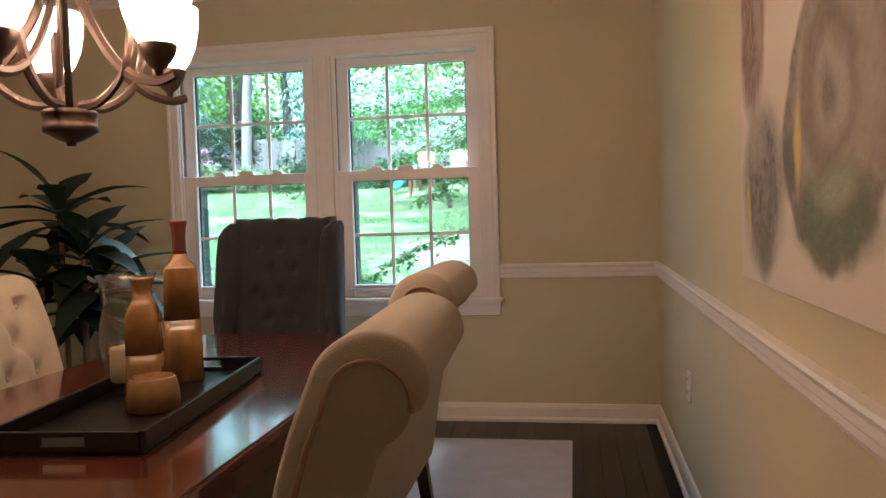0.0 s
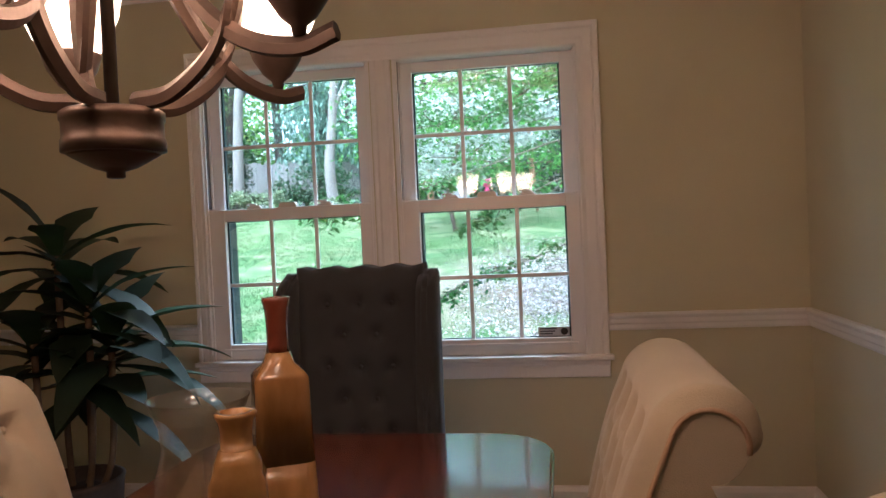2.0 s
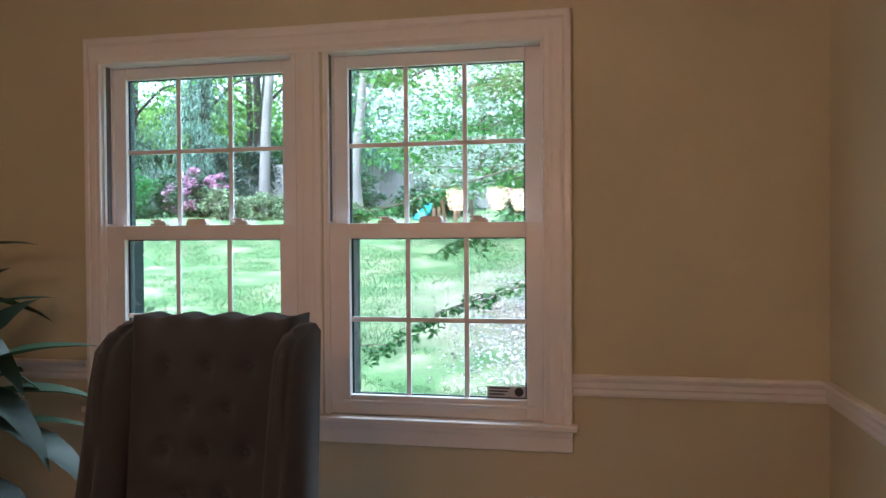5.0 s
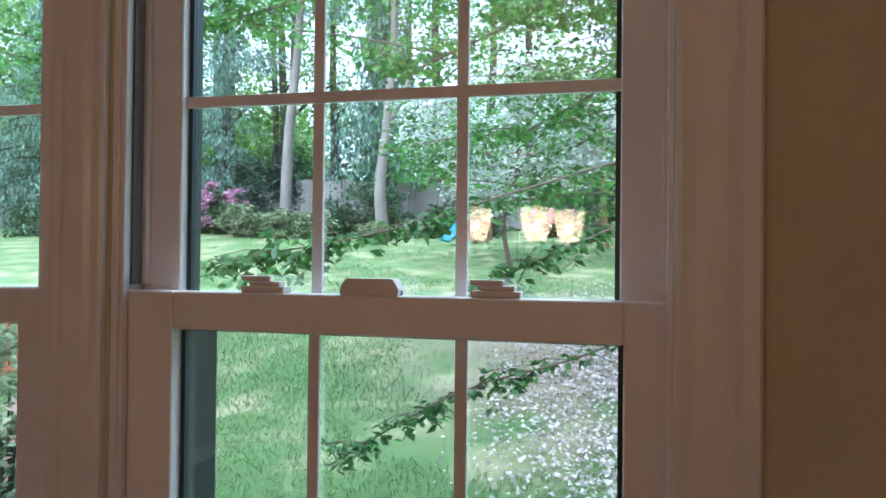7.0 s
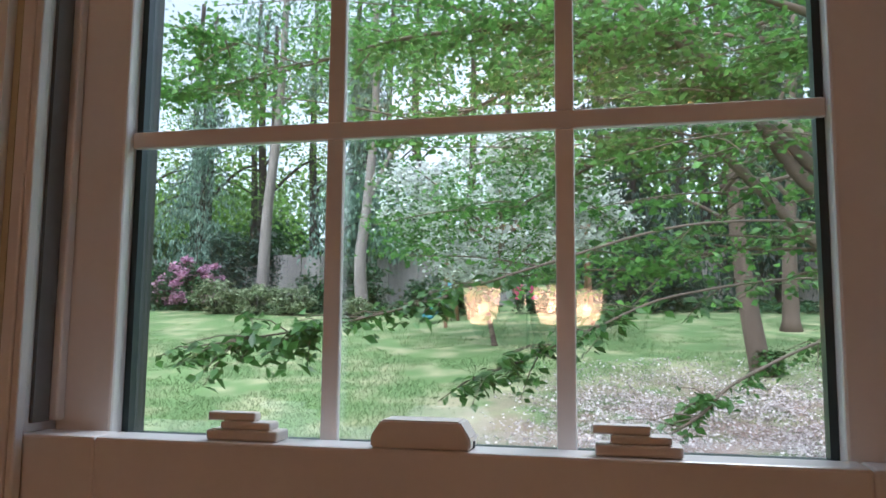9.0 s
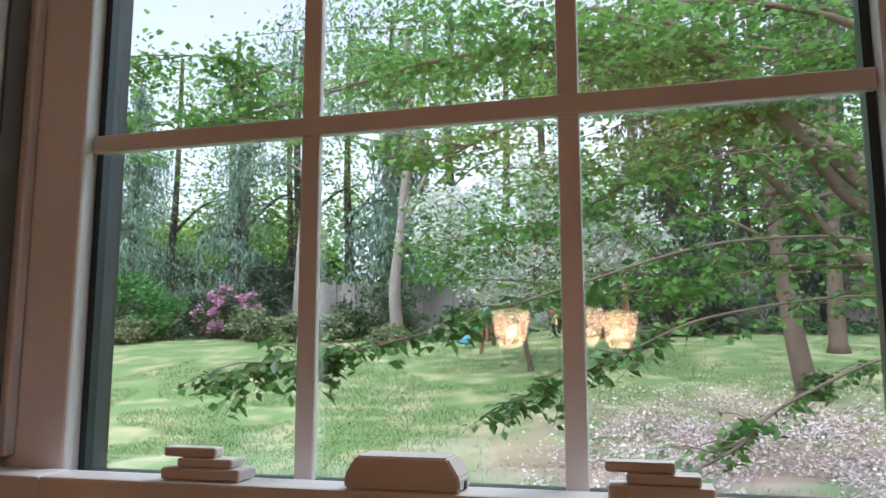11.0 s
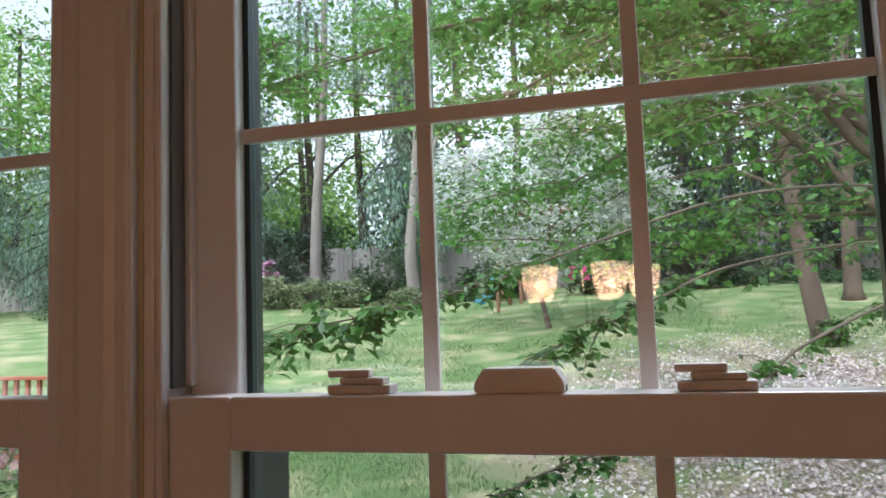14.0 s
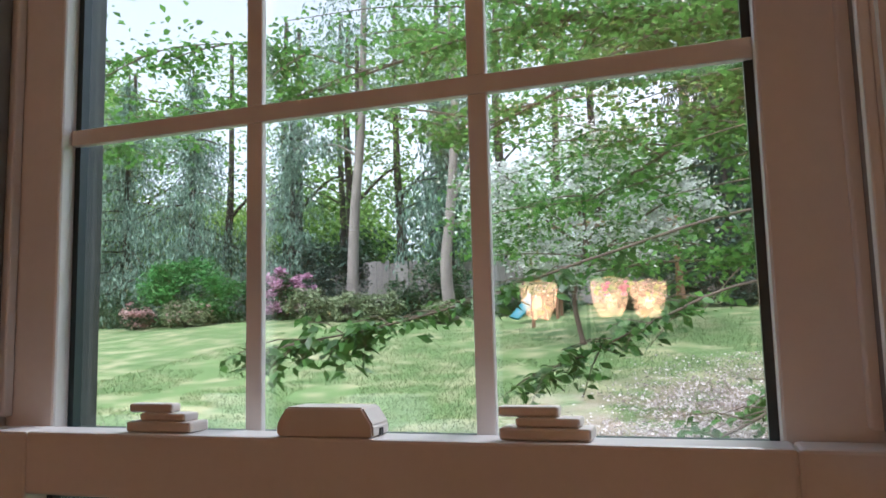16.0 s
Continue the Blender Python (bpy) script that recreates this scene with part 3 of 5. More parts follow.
ST = 0.672
LEFT = 0.62                # the outer casing on the plant side is narrower
r_in, top_in = OPEN[1] - 0.011, HEAD - 0.010
l_in = 2 * AXIS - r_in
profile_strip(CASP, (lambda u, d: cv(r_in + u, -d, ST), lambda u, d: cv(r_in + u, -d, top_in + u)), TRIM, "side_casing", casing)
profile_strip(CASP, (lambda u, d: cv(l_in - LEFT * u, -d, ST), lambda u, d: cv(l_in - LEFT * u, -d, top_in + u)), TRIM, "side_casing", casing)
profile_strip(CASP, (lambda u, d: cv(l_in - LEFT * u, -d, top_in + u), lambda u, d: cv(r_in + u, -d, top_in + u)), TRIM, "head_casing", casing)
mid0 = AXIS - 0.0925 / 2
profile_strip(MIDP, (lambda u, d: cv(mid0 + u, -d, ST), lambda u, d: cv(mid0 + u, -d, top_in)), TRIM, "mullion_casing", casing)
bm = box(l_in - 0.075, r_in + 0.115, -0.045, -0.0005, 0.650, ST, 0.005)
bm.transform(Matrix.Translation(cinv))
part("stool", bm, TRIM, casing)
bm = box(l_in - 0.061, r_in + 0.098, -0.020, -0.0005, 0.575, 0.6495, 0.003)
box(l_in - 0.061, r_in + 0.098, -0.028, -0.0205, 0.628, 0.6492, 0.003, bm)
bm.transform(Matrix.Translation(cinv))
part("apron", bm, TRIM, casing)


# ---- small things on the window ----
def sash_lock(x):
    t = empty("sash_lock", (x, 0.035, 1.3745), "white plastic stepped cam lock on the meeting rail", "window lock", "sash locks")
    part("base", box(-0.034, 0.034, -0.013, 0.013, 0, 0.009, 0.002), PLASTIC, t)
    part("housing", box(-0.022, 0.026, -0.010, 0.010, 0.0092, 0.016, 0.002), PLASTIC, t)
    bm = box(-0.036, 0.010, -0.007, 0.006, 0.0162, 0.024, 0.002)
    part("lever", bm, PLASTIC, t)
    return t


for cx in (OPEN[0] + 0.235, OPEN[0] + 0.575, LO[0] + 0.235, LO[0] + 0.575):
    sash_lock(cx)


def sensor(x):
    t = empty("window_sensor", (x, 0.0345, 1.3745), "white plastic alarm contact box on the meeting rail", "alarm sensor", "window sensors")
    own = bmesh.new()
    prof = [(-0.043, 0), (0.043, 0), (0.043, 0.009), (0.034, 0.023), (-0.034, 0.023), (-0.043, 0.009)]
    a = [own.verts.new((u, -0.016, z)) for u, z in prof]
    c = [own.verts.new((u, 0.016, z)) for u, z in prof]
    for k in range(6):
        own.faces.new((a[k], a[(k + 1) % 6], c[(k + 1) % 6], c[k]))
    own.faces.new(a)
    own.faces.new(c[::-1])
    bmesh.ops.bevel(own, geom=own.edges[:], offset=0.0015, segments=2, affect="EDGES")
    part("cover", own, PLASTIC, t)
    part("cable_slot", box(0.0425, 0.0438, -0.003, 0.003, 0.0005, 0.006), SLOT, t, "dark cable opening")
    return t


sensor(0.398)
sensor(LO[0] + 0.398)


def alarm_sticker():
    t = empty("alarm_sticker", (0.660, 0.0455, 0.747), "small pale alarm notice sticker inside the window glass", "sticker")
    part("paper", box(-0.062, 0.078, -0.0005, 0.0003, 0.0, 0.040), STICKER, t)
    bm = bmesh.new()
    for k, (a, b) in enumerate(((-0.055, 0.020), (-0.055, 0.012), (-0.055, 0.0))):
        z = 0.030 - 0.011 * k
        box(a, b, -0.0012, -0.0006, z, z + 0.005, bm=bm)
    part("print", bm, STICKERINK, t, "dark unreadable lines of print")
    own = bmesh.new()
    bmesh.ops.create_cone(own, cap_ends=True, segments=20, radius1=0.016, radius2=0.016, depth=0.0007)
    own.transform(Matrix.Translation((0.052, -0.001, 0.020)) @ Matrix.Rotation(radians(90), 4, "X"))
    part("badge", own, STICKERINK, t, "dark round badge")
    return t


alarm_sticker()


def wall_outlet():
    t = empty("wall_outlet", (X1, -1.06, 0.44), "white plastic double wall outlet with a cover plate", "outlet")
    part("cover_plate", box(-0.006, -0.0005, -0.036, 0.036, -0.058, 0.058, 0.002), PLASTIC, t)
    for z in (-0.026, 0.026):
        s = part("socket", box(-0.009, -0.0062, -0.016, 0.016, z - 0.019, z + 0.019, 0.001), PLASTIC, t)
        for y in (-0.006, 0.006):
            part("slot", box(-0.0096, -0.0091, y - 0.001, y + 0.001, z - 0.002, z + 0.007), SLOT, s)
    return t


wall_outlet()


def canvas_picture():
    y0, y1, z0, z1 = -3.55, -2.20, 0.965, 1.95
    t = empty("canvas_painting", (X1, (y0 + y1) / 2, (z0 + z1) / 2), "abstract canvas of grey, cream and green rings with gold flecks", "painting")
    h, w = (z1 - z0) / 2, (y1 - y0) / 2
    part("canvas", box(-0.038, -0.002, -w, w, -h, h, 0.003), CANVAS, t)
    part("stretcher_frame", box(-0.0019, -0.0005, -w + 0.02, w - 0.02, -h + 0.02, h - 0.02), LEGWOOD, t)
    return t


canvas_picture()

# ---- rug, table and chairs ----
rug = tagged(link_mesh("rug", box(-0.95, 1.27, -3.75, -0.36, -0.0058, 0.008, 0.004), RUG), "pale grey flat-woven wool rug under the dining table", "rug")

TX0, TX1, TY0, TY1, TZ = -0.235, 0.675, -3.15, -1.36, 0.695


def table():
    cx, cy = (TX0 + TX1) / 2, (TY0 + TY1) / 2
    t = empty("dining_table", (cx, cy, 0.008), "polished red-brown mahogany dining table with clipped round corners", "table")
    hw, hl, r = (TX1 - TX0) / 2, (TY1 - TY0) / 2, 0.17

    def slab(inset, z0, z1, bevel):
        own = bmesh.new()
        ring = []
        for sx, sy, a0 in ((1, 1, 0), (-1, 1, 90), (-1, -1, 180), (1, -1, 270)):
            for k in range(9):
                a = radians(a0 + 90 * k / 8)
                ring.append(own.verts.new((sx * (hw - r - inset) + (r) * math.cos(a), sy * (hl - r - inset) + r * math.sin(a), z0)))
        f = own.faces.new(ring)
        g = bmesh.ops.extrude_face_region(own, geom=[f])
        for v in g["geom"]:
            if isinstance(v, bmesh.types.BMVert):
                v.co.z = z1
        if bevel:
            es = [e for e in own.edges if abs(e.verts[0].co.z - e.verts[1].co.z) < 1e-5]
            bmesh.ops.bevel(own, geom=es, offset=bevel, segments=3, affect="EDGES")
        return own
    part("tabletop", slab(0, TZ - 0.008 - 0.028, TZ - 0.008, 0.008), MAHOGANY, t)
    part("apron", slab(0.06, TZ - 0.008 - 0.115, TZ - 0.008 - 0.0285, 0), MAHOGANY, t)
    for sx in (-1, 1):
        for sy in (-1, 1):
            bm = lathe([(0.018, 0), (0.022, 0.03), (0.02, 0.06), (0.03, 0.25), (0.036, 0.40), (0.03, 0.44), (0.042, 0.46), (0.042, TZ - 0.124)], 16, (sx * (hw - 0.13), sy * (hl - 0.13), 0))
            part("leg", bm, MAHOGANY, t, smooth=True)
    return t


table()


def cream_chair(x, y, turn, label):
    """A scroll-back tufted side chair; it faces its own -x, the back rolls over outward at the top."""
    t = empty("dining_chair", (x, y, 0.008), label, "chair", "cream chairs round the table", turn=turn)
    W = 0.262
    # centre line of the back, from the seat up: x, z and half thickness, then the roll
    line = [(0.145, 0.36, 0.045), (0.155, 0.45, 0.052), (0.165, 0.55, 0.055), (0.182, 0.65, 0.056), (0.205, 0.75, 0.056), (0.228, 0.83, 0.056), (0.250, 0.885, 0.056)]
    line = [(px, pz * 0.97, h * 0.84) for px, pz, h in line]
    outer, inner = [], []
    for i, (px, pz, h) in enumerate(line):
        a, b = line[max(i - 1, 0)], line[min(i + 1, len(line) - 1)]
        tx, tz = b[0] - a[0], b[1] - a[1]
        l = math.hypot(tx, tz)
        nx, nz = -tz / l, tx / l
        inner.append((px + nx * h, pz + nz * h))
        outer.append((px - nx * h, pz - nz * h))
    cxr, czr, rr = 0.270, 0.884, 0.057
    roll = [(cxr + rr * math.cos(a), czr + rr * math.sin(a)) for a in (radians(165 - 255 * k / 16) for k in range(17))]
    prof = inner[:-1] + roll + [(outer[-2][0] + 0.006, outer[-2][1] + 0.02)] + outer[::-1][1:]
    N = 26
    own = bmesh.new()
    rows = []
    for j in range(N + 1):
        v = -1 + 2 * j / N
        y_ = W * v
        ring = []
        for k, (px, pz) in enumerate(prof):
            ring.append(own.verts.new((px, y_, pz)))
        rows.append(ring)
    n = len(prof)
    for a, c in zip(rows, rows[1:]):
        for k in range(n):
            own.faces.new((a[k], a[(k + 1) % n], c[(k + 1) % n], c[k]))
    own.faces.new(rows[0])
    own.faces.new(rows[-1][::-1])
    part("backrest", own, CREAM, t, smooth=False)
    # tufted pad over the inner face and the crest
    own = bmesh.new()
    path = [Vector((p[0], 0, p[1])) for p in inner[1:-1]] + [Vector((p[0], 0, p[1])) for p in roll[:12]]
    fine = curve_points(path, 4)
    total = [0.0]
    for a, c in zip(fine, fine[1:]):
        total.append(total[-1] + (c - a).length)
    buttons = []
    for r_ in range(5):
        s = 0.055 + 0.098 * r_
        for c_ in range(4 if r_ % 2 == 0 else 3):
            yb = (-0.165 + 0.11 * c_) if r_ % 2 == 0 else (-0.11 + 0.11 * c_)
            buttons.append((s, yb))
    grid = []
    M = 60
    for i, p in enumerate(fine):
        tan = (fine[min(i + 1, len(fine) - 1)] - fine[max(i - 1, 0)]).normalized()
        nrm = Vector((-tan.z, 0, tan.x))
        row = []
        for j in range(M + 1):
            y_ = -W + 2 * W * j / M
            s = total[i]
            d = min(math.hypot((s - bs), (y_ - by)) for bs, by in buttons)
            pull = 0.050 * math.exp(-(d / 0.022) ** 2)
            # creases run on the diagonals between the buttons
            u1 = (y_ + 0.165) / 0.11 + (s - 0.055) / 0.196
            u2 = (y_ + 0.165) / 0.11 - (s - 0.055) / 0.196
            crease = 0.0
            if 0.02 < s < 0.48 and abs(y_) < 0.20:
                q = min(abs(u1 - round(u1)), abs(u2 - round(u2)))
                crease = 0.011 * math.exp(-(q / 0.09) ** 2)
            rim = min(1.0, (W - abs(y_)) / 0.02, (total[-1] - s) / 0.06 + 0.05)
            puff = 0.034 * max(0.0, rim) ** 0.5
            row.append(own.verts.new(p + nrm * (0.001 + max(0.0, puff - pull * 0.62 - crease)) + Vector((0, y_, 0))))
        grid.append(row)
    for a, c in zip(grid, grid[1:]):
        for j in range(M):
            own.faces.new((a[j], a[j + 1], c[j + 1], c[j]))
    pad = part("tufted_pad", own, CREAM, t, "cream button-tufted padding", smooth=True)
    for s, yb in buttons:
        i = min(range(len(total)), key=lambda q: abs(total[q] - s))
        tan = (fine[min(i + 1, len(fine) - 1)] - fine[max(i - 1, 0)]).normalized()
        nrm = Vector((-tan.z, 0, tan.x))
        b_ = bmesh.new()
        bmesh.ops.create_uvsphere(b_, u_segments=10, v_segments=6, radius=0.009)
        b_.transform(Matrix.Translation(fine[i] + nrm * 0.003 + Vector((0, yb, 0))))
        part("button", b_, CREAM, pad, smooth=True)
    for sy in (-1, 1):
        pts = [Vector((px, sy * (W + 0.001), pz)) for px, pz in inner[2:-1] + roll[:12]]
        part("piping", sweep(pts, 0.0045, 6), PIPING, t, "darker welt along the scroll edge", smooth=True)
    part("seat", box(-0.30, 0.145, -W, W, 0.33, 0.475, 0.035, segments=3), CREAM, t, smooth=True)
    for lx, sp in ((-0.26, -0.01), (0.15, 0.05)):
        for sy in (-1, 1):
            own = bmesh.new()
            a = [own.verts.new((lx + u * 0.02, sy * (W - 0.035) + v * 0.02, 0.34)) for u, v in ((-1, -1), (1, -1), (1, 1), (-1, 1))]
            c = [own.verts.new((lx + sp + u * 0.014, sy * (W - 0.035) + v * 0.014, 0.0)) for u, v in ((-1, -1), (1, -1), (1, 1), (-1, 1))]
            for k in range(4):
                own.faces.new((a[k], a[(k + 1) % 4], c[(k + 1) % 4], c[k]))
            own.faces.new(a[::-1])
            own.faces.new(c)
            part("leg", own, LEGWOOD, t, "dark tapered wooden leg")
    return t


def place_chair(x, y, turn):
    return pose(x, y, 0.008, 0, 0, turn)


chair_a = cream_chair(0.645, -1.93, 0, "cream linen scroll-back chair with button tufting beside the table")
copy_thing(chair_a, place_chair(0.75, -2.89, 3))
copy_thing(chair_a, place_chair(-0.15, -2.25, 176))


def wing_chair():
    """A tall charcoal wing-back armchair at the table's head, its tufted front toward the table."""
    t = empty("wing_back_chair", (0.066, -0.98, 0.008), "tall charcoal linen wing-back chair with button tufting", "chair", turn=2)
    W, H = 0.207, 1.118
    own = bmesh.new()
    M, K = 48, 44
    buttons = []
    for r_ in range(6):
        z = H - 0.115 - 0.100 * r_
        for c_ in range(3 if r_ % 2 == 0 else 2):
            x = (-0.105 + 0.105 * c_) if r_ % 2 == 0 else (-0.0525 + 0.105 * c_)
            buttons.append((x, z))
    rows = []
    for i in range(K + 1):
        z = 0.46 + (H - 0.46) * i / K
        lean = 0.10 * (z - 0.46)
        row = []
        for j in range(M + 1):
            x = -W + 2 * W * j / M
            d = min(math.hypot(x - bx, z - bz) for bx, bz in buttons)
            pull = 0.026 * math.exp(-(d / 0.022) ** 2)
            rim = min(1.0, (W - abs(x)) / 0.03, (H - z) / 0.05)
            scallop = 0.010 * math.cos(x / 0.105 * 2 * math.pi) if i > K - 6 else 0
            row.append(own.verts.new((x, -0.045 + lean - 0.03 * max(0.0, rim) ** 0.5 + pull, z + scallop * (i - (K - 6)) / 6 * 0.5)))
        rows.append(row)
    back = [[own.verts.new((v.co.x, 0.075 + 0.10 * (v.co.z - 0.46), v.co.z)) for v in row] for row in (rows[0], rows[-1])]
    for a, c in zip(rows, rows[1:]):
        for j in range(M):
            own.faces.new((a[j], a[j + 1], c[j + 1], c[j]))
    for j in range(M):
        own.faces.new((rows[-1][j], rows[-1][j + 1], back[1][j + 1], back[1][j]))
        own.faces.new((back[1][j], back[1][j + 1], back[0][j + 1], back[0][j]))
        own.faces.new((back[0][j], back[0][j + 1], rows[0][j + 1], rows[0][j]))
    for s in (0, M):
        own.faces.new([r[s] for r in rows] + [back[1][s], back[0][s]])
    br = part("backrest", own, CHARCOAL, t, smooth=True)
    for bx, bz in buttons:
        b_ = bmesh.new()
        bmesh.ops.create_uvsphere(b_, u_segments=10, v_segments=6, radius=0.010)
        b_.transform(Matrix.Translation((bx, -0.045 + 0.10 * (bz - 0.46) - 0.003, bz)))
        part("button", b_, BUTTON, br, smooth=True)
    for s in (-1, 1):
        own = bmesh.new()
        outline = [(0.07, 0.42), (-0.15, 0.42), (-0.17, 0.55), (-0.17, 0.66), (-0.135, 0.72), (-0.125, 0.85), (-0.12, 0.97), (-0.09, 1.06), (-0.03, 1.098), (0.06, 1.105), (0.12, 1.10)]
        a = [own.verts.new((s * (W - 0.012), y, z)) for y, z in outline]
        c = [own.verts.new((s * (W + 0.044), y, z)) for y, z in outline]
        n = len(outline)
        for k in range(n):
            own.faces.new((a[k], a[(k + 1) % n], c[(k + 1) % n], c[k]))
        own.faces.new(a)
        own.faces.new(c[::-1])
        bmesh.ops.bevel(own, geom=own.edges[:], offset=0.02, segments=3, affect="EDGES")
        part("wing", own, CHARCOAL, t, smooth=True)
    part("seat", box(-W, W, -0.42, -0.02, 0.30, 0.47, 0.03, segments=3), CHARCOAL, t, smooth=True)
    part("seat_frame", box(-W - 0.05, W + 0.05, -0.40, 0.10, 0.22, 0.30, 0.01), CHARCOAL, t)
    for sx in (-1, 1):
        for ly in (-0.36, 0.07):
            part("leg", lathe([(0.014, 0), (0.018, 0.05), (0.026, 0.22)], 10, (sx * 0.25, ly, 0)), LEGWOOD, t, "dark turned wooden leg", smooth=True)
    return t


wing_chair()


# ---- the tray and what stands on it ----
TA = 6.0     # the tray lies askew on the table
TC = (0.29, -2.42)


def serving_tray():
    t = empty("serving_tray", (*TC, TZ), "black lacquered rectangular serving tray with cut-out handles", "tray", turn=TA)
    w, l = 0.158, 0.37
    part("base", box(-w, w, -l, l, 0.0, 0.008, 0.002), TRAY, t)
    for s in (-1, 1):
        part("side", box(s * w - 0.006, s * w + 0.006, -l, l, 0.0085, 0.046, 0.002), TRAY, t)
        own = box(-w + 0.0065, -0.045, s * l - 0.006, s * l + 0.006, 0.0085, 0.046, 0.002)
        box(0.045, w - 0.0065, s * l - 0.006, s * l + 0.006, 0.0085, 0.046, 0.002, own)
        box(-0.045, 0.045, s * l - 0.006, s * l + 0.006, 0.0085, 0.018, 0.001, own)
        box(-0.045, 0.045, s * l - 0.006, s * l + 0.006, 0.036, 0.046, 0.001, own)
        part("end", own, TRAY, t, "black end with a handle slot")
    return t


def square_bottle(name, x, y, h, w0, w1, neck, turn, low, high, label, collar=None):
    """A tapering four-sided ceramic bottle with a round neck and flared lip."""
    t = empty(name, (x, y, TZ + 0.008), label, "vase", "ceramic vases on the tray", turn=turn)
    S = 40

    def ring(own, half, z, square):
        out = []
        for k in range(S):
            a = 2 * math.pi * k / S + math.pi / S
            c, s = math.cos(a), math.sin(a)
            sq = half / max(abs(c), abs(s))
            r = sq * square + half * (1 - square)
            r = min(r, half * 1.30)
            out.append(own.verts.new((r * c, r * s, z)))
        return out

    def body(sections):
        own = bmesh.new()
        rings = [ring(own, *s) for s in sections]
        for a, c in zip(rings, rings[1:]):
            for k in range(S):
                own.faces.new((a[k], a[(k + 1) % S], c[(k + 1) % S], c[k]))
        own.faces.new(rings[0][::-1])
        own.faces.new(rings[-1])
        return own
    zs = h * 0.70
    part("body", body([(w0 * 0.96, 0, 1), (w0, 0.006, 1), (w0 * 0.9 + w1 * 0.1, zs * 0.3, 1), (w0 * 0.5 + w1 * 0.5, zs * 0.55, 1)]), low, t, smooth=True)
    z1 = zs * 0.552
    part("shoulder", body([(w0 * 0.5 + w1 * 0.5, z1, 1), (w1, zs, 1), (w1 * 0.9, zs + 0.008, 0.9), (neck * 1.5, zs + 0.022, 0.4), (neck * 1.12, zs + 0.04, 0.1)]), high if collar is None else collar, t, smooth=True)
    prof = [(neck * 1.12, zs + 0.0402), (neck, h * 0.82), (neck, h * 0.90), (neck * 1.1, h * 0.955), (neck * 1.32, h * 0.985), (neck * 1.3, h), (neck * 0.9, h), (neck * 0.7, h * 0.95), (neck * 0.6, h * 0.8)]
    part("neck", lathe(prof, 28, closed=True), high, t, "glossy darker glazed neck", smooth=True)
    return t


def on_tray(u, v):
    c, s = math.cos(radians(TA)), math.sin(radians(TA))
    return TC[0] + c * u - s * v, TC[1] + s * u + c * v


serving_tray()
square_bottle("tall_bottle_vase", 0.245, -2.165, 0.432, 0.050, 0.043, 0.0175, 28, AMBER, RUST, "tall amber ceramic bottle vase with a red-brown neck", AMBER)
square_bottle("short_bottle_vase", 0.268, -2.392, 0.298, 0.041, 0.037, 0.0215, 20, OCHRE, OCHRE, "short ochre ceramic bottle vase on a round foot", OCHRE)


def candle_jar():
    t = empty("pillar_candle", (0.175, -2.31, TZ + 0.008), "thick ivory pillar candle inside the glass", "candle")
    part("wax", lathe([(0.046, 0.0305), (0.048, 0.034), (0.048, 0.112), (0.045, 0.115), (0.012, 0.111)], 28), WAX, t, smooth=True)
    part("wick", sweep([(0, 0, 0.1105), (0.001, 0, 0.120), (0.003, 0, 0.126)], 0.0012, 6), SLOT, t, "black wick")
    g = empty("hurricane_vase", (0.175, -2.31, TZ + 0.008), "clear glass hurricane vase with a flared rim on the tray", "glass vase")
    prof = [(0.055, 0.0), (0.058, 0.004), (0.050, 0.014), (0.056, 0.030), (0.064, 0.080), (0.070, 0.130), (0.066, 0.185), (0.056, 0.225), (0.058, 0.262), (0.074, 0.300)]
    inside = [(r - 0.0025, z) for r, z in prof[::-1][:-3]]
    bm = lathe(prof[2:] + inside, 40, closed=False)
    ob = part("bowl", bm, CLEAR, g, smooth=True)
    ob.visible_shadow = False
    ft = part("foot", lathe([(0.055, 0.0), (0.058, 0.004), (0.050, 0.0135)], 40), CLEAR, g, smooth=True)
    ft.visible_shadow = False


candle_jar()


def round_jar():
    t = empty("small_ochre_bowl", (0.335, -2.475, TZ + 0.008), "small squat ochre ceramic bowl on the tray", "bowl")
    part("body", lathe([(0.056, 0), (0.062, 0.004), (0.060, 0.04), (0.052, 0.074), (0.046, 0.077), (0.040, 0.068), (0.008, 0.064)], 28), OCHRE, t, smooth=True)


round_jar()


# ---- chandelier ----
CH = (0.204, -2.538)
CHZ = 1.308
CHS = 0.875


